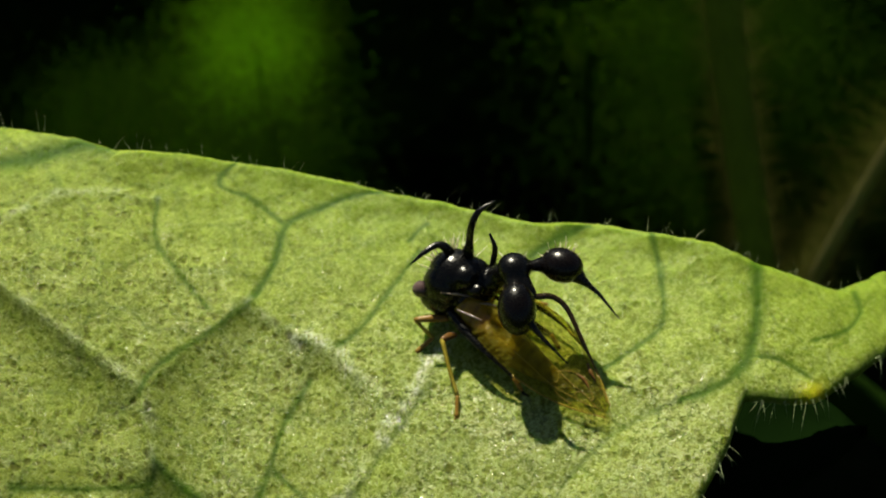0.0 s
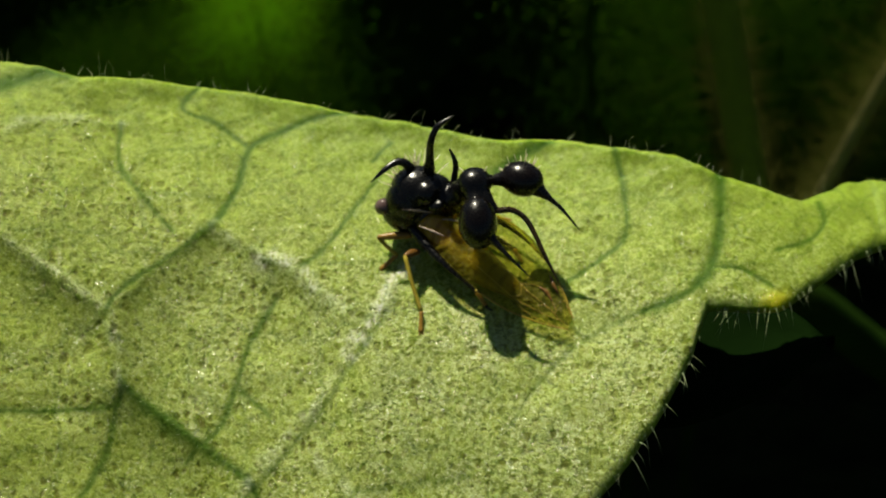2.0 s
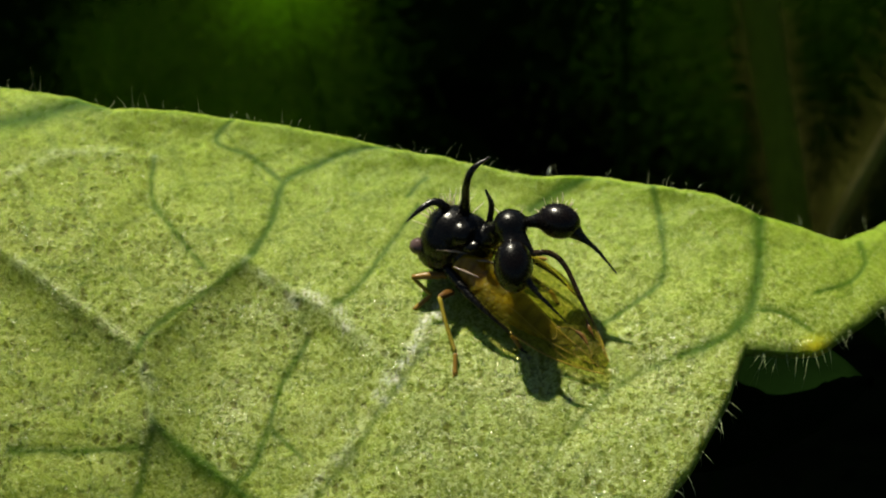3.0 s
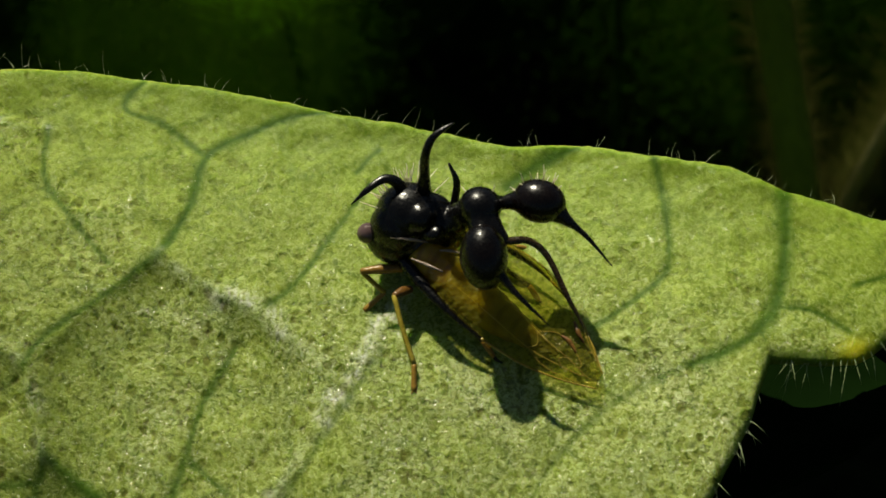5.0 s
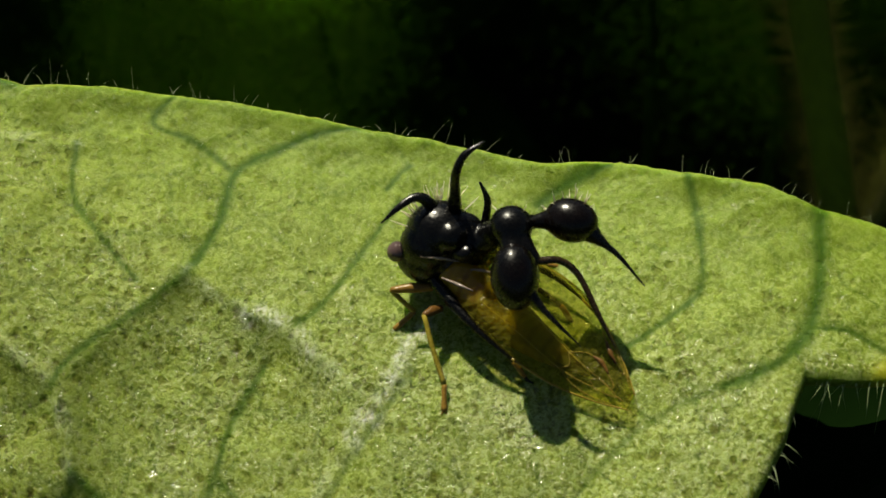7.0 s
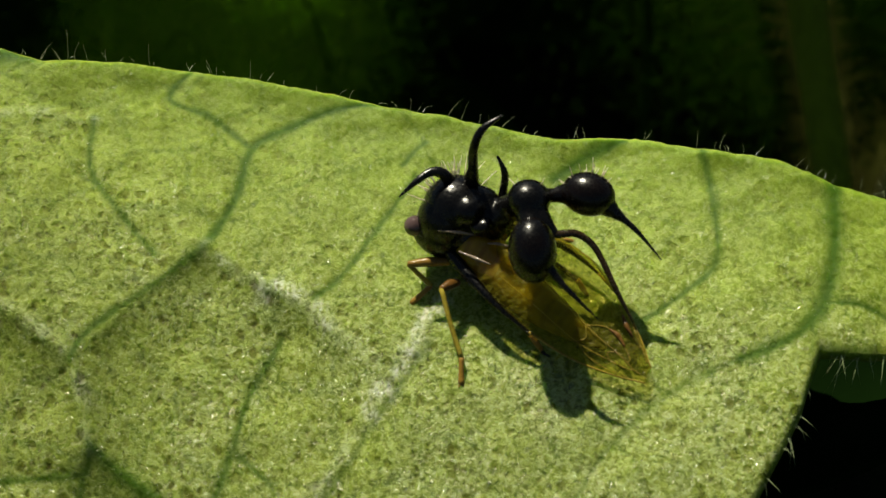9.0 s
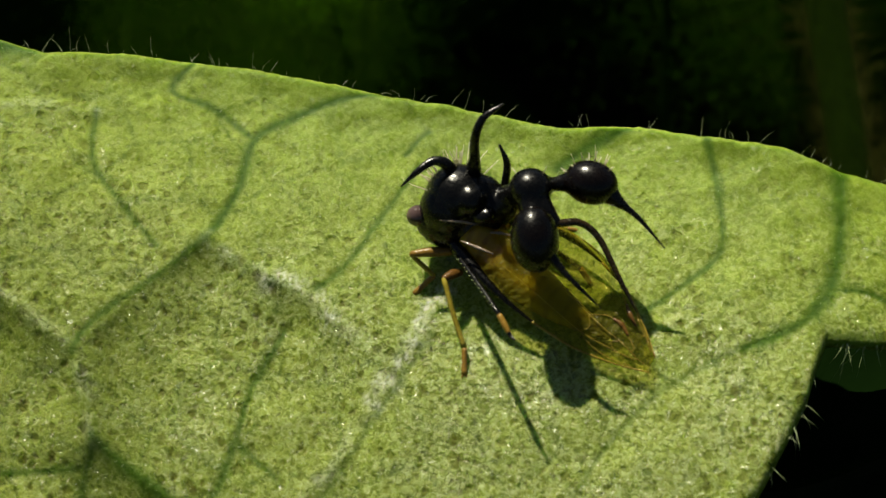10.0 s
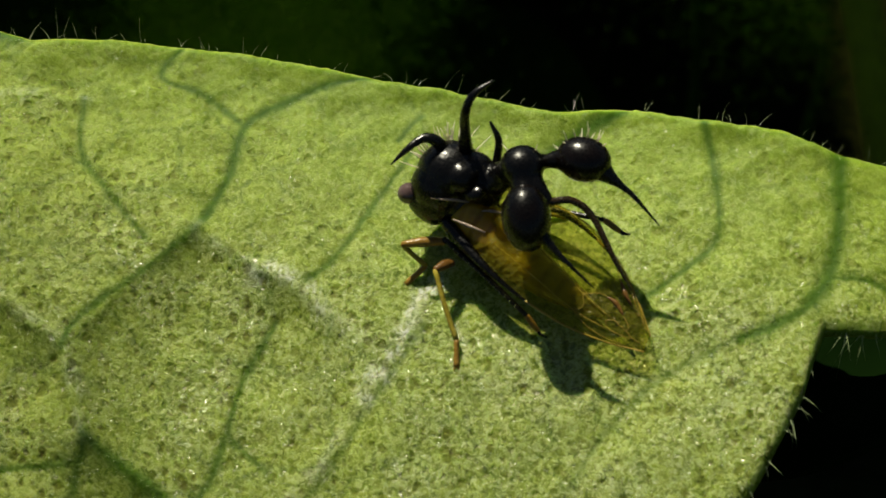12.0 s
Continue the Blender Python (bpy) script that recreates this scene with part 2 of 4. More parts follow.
def wing_material():
    m, nodes, links, bsdf = material("clear amber wing")
    broad = texture(nodes, links, "ShaderNodeTexNoise", 2.0, Detail=3.0)
    ripple = texture(nodes, links, "ShaderNodeTexNoise", 6.0, Detail=3.0)
    tint = ramp(nodes, links, broad.outputs[0], (0.3, (0.44, 0.42, 0.045)), (0.7, (0.56, 0.54, 0.09)))
    links.new(tint, bsdf.inputs["Base Color"])
    bsdf.inputs["Roughness"].default_value = 0.11
    bsdf.inputs["Specular IOR Level"].default_value = 1.0
    normal = bump(nodes, links, bsdf, (ripple.outputs[0], 0.16))
    film = nodes.new("ShaderNodeBsdfTranslucent")
    links.new(tint, film.inputs[0])
    links.new(normal, film.inputs["Normal"])
    skin = nodes.new("ShaderNodeMixShader")
    skin.inputs[0].default_value = 0.6
    links.new(bsdf.outputs[0], skin.inputs[1])
    links.new(film.outputs[0], skin.inputs[2])
    clear = nodes.new("ShaderNodeBsdfTransparent")
    clear.inputs[0].default_value = (0.97, 0.94, 0.64, 1)
    mix = nodes.new("ShaderNodeMixShader")
    mix.inputs[0].default_value = 0.17
    links.new(clear.outputs[0], mix.inputs[1])
    links.new(skin.outputs[0], mix.inputs[2])
    links.new(mix.outputs[0], nodes["Material Output"].inputs[0])
    return m


def hair_material(name, colour, rough):
    m, nodes, links, bsdf = material(name)
    bsdf.inputs["Base Color"].default_value = colour
    bsdf.inputs["Roughness"].default_value = rough
    bsdf.inputs["Specular IOR Level"].default_value = 1.0
    return m


def soil_material():
    m, nodes, links, bsdf = material("dark soil")
    broad = texture(nodes, links, "ShaderNodeTexNoise", 6.0, Detail=6.0)
    grain = texture(nodes, links, "ShaderNodeTexNoise", 120.0, Detail=6.0)
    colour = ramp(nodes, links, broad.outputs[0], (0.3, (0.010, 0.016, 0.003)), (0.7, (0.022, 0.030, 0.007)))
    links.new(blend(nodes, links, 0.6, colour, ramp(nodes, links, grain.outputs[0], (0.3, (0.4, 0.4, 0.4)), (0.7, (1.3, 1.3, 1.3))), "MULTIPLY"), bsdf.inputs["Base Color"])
    bsdf.inputs["Roughness"].default_value = 0.95
    bsdf.inputs["Specular IOR Level"].default_value = 0.05
    bump(nodes, links, bsdf, (grain.outputs[0], 10.0))
    return m


LEAF = leaf_material()
HAIR = hair_material("clear hair", (0.52, 0.62, 0.28, 1), 0.2)
SOIL = soil_material()
# the shoots' green comes twice: brightened as sunlit, darkened as shaded
SUNLIT_SHOOT = plain_leaf_material("shoot leaf coloured as sunlit", (0.12, 0.25, 0.006), (0.18, 0.34, 0.010), 0.55)
# shade put into the colour of the shrub, trunk and shoot stems
SHADE = plain_leaf_material("growth coloured as shaded", (0.010, 0.028, 0.002), (0.018, 0.045, 0.004), 0.25)
# shade under the big leaf, put into this near-black green
SHADED_BLADE = plain_leaf_material("low leaf darkened as shaded", (0.0016, 0.0065, 0.0004), (0.003, 0.010, 0.0008), 0.0)
TWIG = plain_leaf_material("olive twig", (0.20, 0.19, 0.07), (0.25, 0.24, 0.09), 0.3)
GREEN_TWIG = plain_leaf_material("green olive twig", (0.17, 0.19, 0.026), (0.22, 0.24, 0.035), 0.3)
SHADED_SHOOT = plain_leaf_material("shoot leaf coloured as shaded", (0.018, 0.042, 0.002), (0.030, 0.062, 0.004), 0.4)
FUZZ = plain_leaf_material("dull hair", (0.065, 0.07, 0.012), (0.09, 0.095, 0.018), 0.2)
STEM = shell_material("olive stem", (0.085, 0.095, 0.02), (0.12, 0.12, 0.035), 0.6, 0.5, 0.2)
BLACK = shell_material("black cuticle", (0.0012, 0.0011, 0.001), (0.003, 0.0028, 0.0025), 0.27, 7.0, 0.003, 0.40)
BLACK_RED = shell_material("black cuticle with a red tinge", (0.0010, 0.0010, 0.0008), (0.0040, 0.002, 0.0012), 0.27, 8.0, 0.002, 0.38)
BROWN = shell_material("brown cuticle", (0.10, 0.045, 0.009), (0.17, 0.085, 0.016), 0.3, 9.0, 0.006)
ORANGE = shell_material("orange cuticle", (0.21, 0.115, 0.016), (0.29, 0.165, 0.024), 0.3, 9.0, 0.006)
OLIVE = shell_material("olive amber cuticle", (0.28, 0.22, 0.022), (0.40, 0.32, 0.04), 0.25, 9.0, 0.006)
AMBER = abdomen_material()
EYE = shell_material("grey brown eye", (0.060, 0.036, 0.030), (0.13, 0.085, 0.075), 0.09, 7.0, 0.003, 0.7)
DARK_BROWN = shell_material("dark brown cuticle", (0.018, 0.011, 0.004), (0.04, 0.024, 0.008), 0.25, 8.0, 0.003, 0.5)
VEIN = shell_material("brown wing vein", (0.24, 0.17, 0.020), (0.34, 0.25, 0.035), 0.25, 9.0, 0.003)
GLINT_RIDGE = shell_material("brown ridge paled as a glint", (0.20, 0.14, 0.09), (0.36, 0.28, 0.20), 0.14, 9.0, 0.012, 0.9)
BRISTLE = shell_material("golden bristle", (0.9, 0.85, 0.6), (0.95, 0.92, 0.75), 0.25, 9.0, 0.001, 0.5, 0.6)
WING = wing_material()


# ---- building helpers; small things are modelled in millimetres under a root of scale 0.001 ----
def root(name, label, category, place=(0, 0, 0), group="", kind=""):
    ob = new(name)
    ob.empty_display_size = 1.0
    ob.location = Vector(place) * MM
    ob.scale = (MM, MM, MM)
    return tagged(ob, label, category, group, kind)


def part(name, bm, materials, parent, label="", at=(0, 0, 0), smooth=True):
    mesh = bpy.data.meshes.new(name)
    bm.normal_update()
    bm.to_mesh(mesh)
    bm.free()
    for mat in materials if isinstance(materials, (list, tuple)) else (materials,):
        mesh.materials.append(mat)
    mesh.polygons.foreach_set("use_smooth", [smooth] * len(mesh.polygons))
    ob = new(name, mesh)
    ob.parent = parent
    ob.location = at
    return tagged(ob, label)


def raw_part(name, verts, faces, mat, parent, label="", smooth=True):
    mesh = bpy.data.meshes.new(name)
    mesh.from_pydata(verts, [], faces)
    mesh.materials.append(mat)
    mesh.polygons.foreach_set("use_smooth", [smooth] * len(mesh.polygons))
    ob = new(name, mesh)
    ob.parent = parent
    return tagged(ob, label)


def curve_through(points, steps=6):
    """A smooth line through points."""
    p = [Vector(q) for q in points]
    p = [p[0] * 2 - p[1]] + p + [p[-1] * 2 - p[-2]]
    out = []
    for i in range(1, len(p) - 2):
        for k in range(steps):
            t = k / steps
            out.append(0.5 * (2 * p[i] + (p[i + 1] - p[i - 1]) * t + (2 * p[i - 1] - 5 * p[i] + 4 * p[i + 1] - p[i + 2]) * t**2
                              + (3 * p[i] - p[i - 1] - 3 * p[i + 1] + p[i + 2]) * t**3))
    return out + [p[-2]]


def tube(bm, points, radii, sides=10, steps=6, flat=1.0, slot=0):
    """A limb along points with a radius at each of them, closed at both ends. flat squeezes it sideways."""
    line = curve_through(points, steps)
    n = len(line)
    width = np.interp(np.linspace(0, len(radii) - 1, n), range(len(radii)), radii)
    side = None
    rings = []
    for i, c in enumerate(line):
        ahead = (line[min(i + 1, n - 1)] - line[max(i - 1, 0)]).normalized()
        if side is None:
            side = ahead.orthogonal().normalized()
        side = (side - ahead * side.dot(ahead)).normalized()
        other = ahead.cross(side)
        rings.append([bm.verts.new(c + (side * math.cos(a) + other * math.sin(a) * flat) * width[i])
                      for a in (2 * math.pi * k / sides for k in range(sides))])
    faces = []
    for a, b in zip(rings, rings[1:]):
        for k in range(sides):
            faces.append(bm.faces.new((a[k], a[(k + 1) % sides], b[(k + 1) % sides], b[k])))
    for ring, c, turn in ((rings[0], line[0], -1), (rings[-1], line[-1], 1)):
        tip = bm.verts.new(c + (line[1] - line[0] if turn < 0 else line[-1] - line[-2]).normalized() * turn * width[0 if turn < 0 else -1] * 0.6)
        for k in range(sides):
            v = (ring[k], ring[(k + 1) % sides], tip)
            faces.append(bm.faces.new(v if turn > 0 else v[::-1]))
    for f in faces:
        f.material_index = slot
    return bm


def ball(bm, centre, radii, axis=(0, 0, 1), segments=28, rings=18):
    """An ellipsoid whose third radius lies along axis."""
    turn = Vector(axis).to_track_quat("Z", "Y").to_matrix().to_4x4()
    m = Matrix.Translation(centre) @ turn @ Matrix.Diagonal((*radii, 1))
    bmesh.ops.create_uvsphere(bm, u_segments=segments, v_segments=rings, radius=1.0, matrix=m)
    return bm


def smoothstep(a, b, x):
    t = np.clip((x - a) / (b - a), 0, 1)
    return t * t * (3 - 2 * t)


# ---- the leaf on which the insect stands ----
UPPER = [(-17.0, -4.6), (-15.0, -1.6), (-12.5, 0.3), (-9.8, 1.35), (-8.3, 1.62), (-7.2, 1.62), (-6.5, 1.5), (-5.0, 1.78), (-3.3, 1.74), (-1.5, 1.42),
         (0.2, 1.0), (1.9, 0.46), (2.35, 0.5), (3.1, 0.47), (4.2, 0.14), (5.3, -0.25), (6.2, -0.9), (6.85, -1.26), (7.85, -1.84), (8.3, -1.75), (9.0, -1.55), (10.2, -1.7), (11.4, -2.4), (12.3, -3.3)]
LOWER = [(-17.0, -4.9), (-15.0, -8.0), (-11.0, -10.4), (-6.0, -11.3), (-1.0, -10.6), (1.6, -8.9), (3.17, -7.35), (4.0, -6.6), (4.53, -6.02), (4.98, -5.38), (5.33, -4.82),
         (5.56, -4.26), (5.70, -3.93), (6.0, -4.02), (6.6, -4.14), (7.0, -4.22), (7.33, -4.1), (8.07, -3.78), (8.8, -3.45), (9.6, -3.3), (11.0, -3.5), (12.3, -3.4)]
VEINS = []


def vein(kind, *points):
    VEINS.append((kind, np.array([tuple(p)[:2] for p in curve_through([(x, y, 0) for x, y in points], 5)])))


vein("P", (-3.30, -7.06), (-2.31, -5.90), (-1.10, -4.51), (-0.27, -3.27), (0.21, -2.58))
vein("P", (-3.69, -2.03), (-3.07, -2.49), (-2.20, -2.92), (-1.06, -3.86))
vein("B", (-3.64, -1.93), (-3.28, -1.06), (-3.08, -0.05), (-2.40, 0.59), (-1.52, 1.13), (-0.38, 1.45))
vein("D", (-3.69, -2.03), (-4.53, -2.82), (-5.40, -3.61), (-5.63, -4.01))
vein("P", (-8.30, -2.36), (-7.64, -2.76), (-6.44, -3.47), (-5.63, -4.01), (-5.33, -5.05))
vein("B", (-5.33, -5.05), (-4.16, -5.82), (-3.21, -6.44), (-2.80, -6.88), (-2.4, -8.2))
vein("D", (-5.33, -5.10), (-5.50, -5.36), (-6.50, -5.50), (-7.85, -5.72))
vein("D", (-5.46, -5.36), (-5.60, -6.02), (-6.01, -6.86))
vein("D", (-5.61, 0.22), (-5.57, -0.84), (-4.94, -1.73), (-4.47, -2.26))
vein("P", (-8.31, -0.84), (-7.38, -0.10), (-6.46, 0.17), (-5.61, 0.18))
vein("D", (-3.14, -0.02), (-3.75, 0.56), (-4.46, 0.89), (-4.15, 1.70))
vein("D", (4.15, 0.14), (4.28, -1.19), (4.26, -2.26), (3.86, -2.71), (3.08, -3.26))
vein("D", (-0.43, -0.45), (-0.96, -1.44), (-1.57, -2.44), (-1.99, -2.85))
vein("D", (-2.50, -3.35), (-2.98, -4.16), (-3.21, -4.99), (-3.54, -5.76), (-4.13, -6.15))
vein("M", (6.20, -0.65), (6.09, -2.19), (5.83, -3.19), (5.52, -3.55))
vein("B", (5.83, -3.19), (5.37, -3.69), (4.46, -4.00))
vein("S", (4.46, -4.00), (3.40, -4.42), (2.43, -5.20), (1.9, -5.9))
vein("D", (5.83, -3.19), (6.48, -3.41), (7.14, -3.94))
vein("D", (8.21, -2.06), (8.24, -2.58), (7.88, -2.93), (7.14, -3.06))
vein("P", (-1.69, -6.25), (-1.07, -6.86), (-0.87, -7.29))
vein("S", (1.06, -6.69), (-0.26, -6.80), (-1.07, -6.88))
vein("D", (-0.65, -0.21), (-0.45, 0.09), (-0.27, 0.31))
vein("M", (1.79, -0.52), (2.35, -0.02), (2.92, 0.38))
vein("D", (-3.21, -4.99), (-2.63, -5.44))
vein("S", (-3.22, -7.16), (-2.2, -6.02), (-1.0, -4.66), (-0.22, -3.55))
vein("W", (-9.4, 0.1), (-8.27, 0.62), (-7.8, 0.95), (-7.15, 1.4), (-6.7, 1.5))


def leaf_form(x, y):
    """The large form of the blade: a slight arch that drops towards its near edge."""
    x, y = np.clip(x, -9.5, 9.5), np.clip(y, -8.5, 2.5)
    return 0.213 - 0.075 * x - 0.022 * y + 0.081 * x * x / 6 - 0.076 * x * y / 6 - 0.282 * y * y / 6


def to_line(x, y, line):
    """The distance of places from a line of points."""
    best = np.full(x.shape, 1e9)
    for (ax, ay), (bx, by) in zip(line, line[1:]):
        dx, dy = bx - ax, by - ay
        t = np.clip(((x - ax) * dx + (y - ay) * dy) / (dx * dx + dy * dy + 1e-9), 0, 1)
        best = np.minimum(best, (x - ax - t * dx) ** 2 + (y - ay - t * dy) ** 2)
    return np.sqrt(best)


def ripples(x, y, scale, seed):
    """Smooth unevenness from a few crossed waves."""
    rng = np.random.default_rng(seed)
    out = np.zeros_like(x)
    for _ in range(9):
        a, k, p = rng.uniform(0, 2 * math.pi), rng.uniform(0.6, 1.6) / scale, rng.uniform(0, 6.3)
        out += np.sin((x * math.cos(a) + y * math.sin(a)) * k * 2 * math.pi + p)
    return out / 9


def step_down(x, y, line, depth, width, first, last):
    """Below a ridge line the blade drops away from it and then comes up again slowly."""
    d = to_line(x, y, line)
    below = y < np.interp(x, *np.array(line).T)
    ends = smoothstep(*first, x) * (1 - smoothstep(*last, x))
    return -depth * below * ends * d / width * np.exp(1 - d / width)


FOLDS = [
    (((-5.63, -4.01), (-4.53, -2.82), (-3.69, -2.03), (-2.9, -2.55), (-2.2, -2.92), (-1.06, -3.86)), 0.36, 1.3, (-5.9, -5.0), (-1.8, -0.8)),
    (((-11, -0.9), (-9.2, -1.9), (-7.64, -2.76), (-6.44, -3.47), (-5.63, -4.01), (-5.33, -5.05), (-4.16, -5.82), (-3.21, -6.44), (-2.80, -6.88)), 0.46, 1.0, (-11, -10), (-4.2, -2.9)),
]


def leaf_surface(x, y):
    """Height of the blade, and how far each place belongs to a green or a pale vein."""
    near = np.full(x.shape, 1e9)
    green, pale, rise = np.zeros_like(x), np.zeros_like(x), np.zeros_like(x)
    for kind, line in VEINS:
        d = to_line(x, y, line)
        d = d * (1 + 0.6 * ripples(x, y, 0.9, 3)) + 0.02 * ripples(x, y, 0.25, 4)
        near = np.minimum(near, d)
        if kind == "P":
            pale = np.maximum(pale, (0.14 + 0.3 * ripples(x, y, 0.5, 12)) * np.exp(-((d / 0.10) ** 2)))
            rise += 0.045 * np.exp(-((d / 0.15) ** 2))
        else:
            w = {"M": 0.15, "W": 0.26, "B": 0.10, "S": 0.065}.get(kind, 0.062)
            green = np.maximum(green, {"S": 0.5, "D": 0.85}.get(kind, 0.95) * np.exp(-((d / w) ** 2)))
    # white spots on the ribs in front of the insect: sparkle put into the colour
    rng = np.random.default_rng(41)
    for line, first, last, count in ((VEINS[0][1], 0.5, 0.9, 18), (VEINS[1][1], 0.5, 0.85, 6)):
        for share in np.linspace(first, last, count):
            cx, cy = line[int(share * (len(line) - 1))] + rng.normal(0, 0.07, 2)
            spot_d = ((x - cx) ** 2 + (y - cy) ** 2) / rng.uniform(0.07, 0.14) ** 2
            pale = np.maximum(pale, np.clip(0.6 + 1.6 * ripples(x, y, 0.12, 31), 0, 0.95) * np.exp(-spot_d))
    quilt = 0.055 * (1 - np.exp(-near / 0.45))
    for bend in FOLDS:
        rise = rise + step_down(x, y, *bend)
    z = leaf_form(x, y) + quilt - 0.05 + rise + 0.05 * ripples(x, y, 1.3, 5) + 0.016 * ripples(x, y, 0.32, 6)
    return z, green, pale


def far_curl(x, reach):
    """How far the blade bends up and back over itself towards its far rim, at a distance from that rim: the rise, and the pull forwards."""
    where = smoothstep(-10, -6, x) * (1 - smoothstep(5.0, 8.0, x))
    reach = np.maximum(reach, 0)
    broad, lip = where * np.exp(-reach / 1.6), where * np.exp(-reach / 0.6)
    return 0.60 * broad + 0.16 * lip, 0.51 * broad + 0.145 * lip


def droop(x):
    """How far the narrow end of the blade sinks away."""
    return 0.055 * np.clip(x - 4.4, 0, 5.0) ** 2


def leaf_z(x, y):
    return float(leaf_surface(np.array([float(x)]), np.array([float(y)]))[0][0])


def build_leaf():
    leaf = root("leaf", "pale green hairy leaf with branching veins and a toothed edge", "leaf")
    columns, across = 620, 270
    xs = np.linspace(-16.9, 12.25, columns)
    up = np.interp(xs, *np.array(UPPER).T) + 0.035 * ripples(xs, xs * 0, 0.5, 8) + 0.02 * ripples(xs, xs * 0, 0.2, 9)
    low = np.interp(xs, *np.array(LOWER).T) + 0.03 * ripples(xs, xs * 0, 0.45, 10)
    share = np.linspace(0, 1, across)
    x = np.repeat(xs[:, None], across, 1)
    y = low[:, None] + (up - low)[:, None] * share
    z, green, pale = leaf_surface(x, y)
    # the far rim curls up, the rest of the rim turns down a little
    rise, pull = far_curl(x, up[:, None] - y)
    z += rise
    y = y - pull
    z -= droop(x)
    rim = np.minimum(share, 1 - share) * (up - low)[:, None]
    z -= 0.12 * np.exp(-rim / 0.12)
    green = np.maximum(green, 0.6 * np.exp(-((rim / 0.10) ** 2)))
    deep = droop(x)
    gold = np.exp(-(((x - 7.02) / 0.28) ** 2 + ((y + 4.15) / 0.2) ** 2))
    y = y + 1.05 * deep
    n = columns * across
    under = z - 0.16
    verts = np.concatenate([np.stack([x, y, z], -1).reshape(-1, 3), np.stack([x, y, under], -1).reshape(-1, 3)])
    i, j = np.meshgrid(np.arange(columns - 1), np.arange(across - 1), indexing="ij")
    a = (i * across + j).ravel()
    top = np.stack([a, a + across, a + across + 1, a + 1], 1)
    faces = top.tolist() + (top[:, ::-1] + n).tolist()
    for c in range(columns - 1):
        for k, flip in ((0, False), (across - 1, True)):
            q = [c * across + k, c * across + k + n, (c + 1) * across + k + n, (c + 1) * across + k]
            faces.append(q[::-1] if flip else q)
    for r in range(across - 1):
        for c, flip in ((0, True), (columns - 1, False)):
            q = [c * across + r, c * across + r + n, c * across + r + 1 + n, c * across + r + 1]
            faces.append(q[::-1] if flip else q)
    blade = raw_part("blade", verts.tolist(), faces, LEAF, leaf)
    for name, values in (("vein_green", green), ("vein_pale", pale), ("yellow_tip", gold)):
        blade.data.attributes.new(name, "FLOAT", "POINT").data.foreach_set("value", np.tile(values.ravel(), 2).astype(np.float32))
    # hairs along the rim and over the surface
    rng = np.random.default_rng(11)
    verts, faces = [], []

    def hair(base, way, length, thick, bend):
        base, way = np.array(base, float), np.array(way, float)
        way /= np.linalg.norm(way)
        side = np.cross(way, (0.3, 0.2, 0.9))
        side /= np.linalg.norm(side) + 1e-9
        other = np.cross(way, side)
        start = len(verts)
        for s, w in ((0, 1.0), (0.35, 0.8), (0.7, 0.5)):
            c = base + way * length * s + np.array(bend) * length * s * s
            for k in range(3):
                a = 2.094 * k
                verts.append(c + (side * math.cos(a) + other * math.sin(a)) * thick * w)
        verts.append(base + way * length + np.array(bend) * length)
        for r in (0, 3):
            for k in range(3):
                faces.append((start + r + k, start + r + (k + 1) % 3, start + r + 3 + (k + 1) % 3, start + r + 3 + k))
        for k in range(3):
            faces.append((start + 6 + k, start + 6 + (k + 1) % 3, start + 9))

    for edge, sign in ((up, 1), (low, -1)):
        for _ in range(105 if sign > 0 else 190):
            px = rng.uniform(-12, 10.4)
            py = float(np.interp(px, xs, edge))
            slope = (np.interp(px + 0.1, xs, edge) - np.interp(px - 0.1, xs, edge)) / 0.2
            way = np.array([-slope * sign, sign, 0.0])
            way /= np.linalg.norm(way)
            way = way + (rng.normal(0, 0.35), rng.normal(0, 0.3), rng.uniform(0.1, 1.1) if sign > 0 else rng.uniform(-1.4, 0.1))
            rise, pull = far_curl(px, 0.0) if sign > 0 else (0.0, 0.0)
            sink = float(droop(px))
            hair((px, py - pull + 1.05 * sink, leaf_z(px, py - sign * 0.02) - 0.1 + rise - sink), way, rng.uniform(0.10, 0.30) * (1.5 if rng.random() < 0.08 else 1) * (1 if sign > 0 else 1.2), rng.uniform(0.0020, 0.0034) * (1 if sign > 0 else 2.1), rng.normal(0, 0.35, 3) - (0, 0.25 if sign < 0 else 0, 0.0 if sign > 0 else 0.9))
    raw_part("rim_hair", [tuple(v) for v in verts], faces, HAIR, leaf, "fine pale hairs along the rim")["kind"] = "stuff"
    verts, faces = [], []
    count = 13000
    px = rng.uniform(-9.5, 9.5, count)
    py = rng.uniform(-8.6, 1.7, count)
    keep = (py < np.interp(px, xs, up) - 0.05) & (py > np.interp(px, xs, low) + 0.05) & (py + 0.22 * px < rng.uniform(-4.0, 0.5, count))
    px, py = px[keep], py[keep]
    # thick silvery down on the pale ribs in front of the insect
    for kind, line in VEINS[:2]:
        pick = line[rng.integers(len(line) // 2, len(line), 260)]
        px = np.concatenate([px, pick[:, 0] + rng.normal(0, 0.13, 260)])
        py = np.concatenate([py, pick[:, 1] + rng.normal(0, 0.13, 260)])
    rise, pull = far_curl(px, np.interp(px, xs, up) - py)
    pz = leaf_surface(px, py)[0] + rise - droop(px)
    py = py - pull + 1.05 * droop(px)
    for bx, by, bz in zip(px, py, pz):
        a = rng.uniform(0, 2 * math.pi)
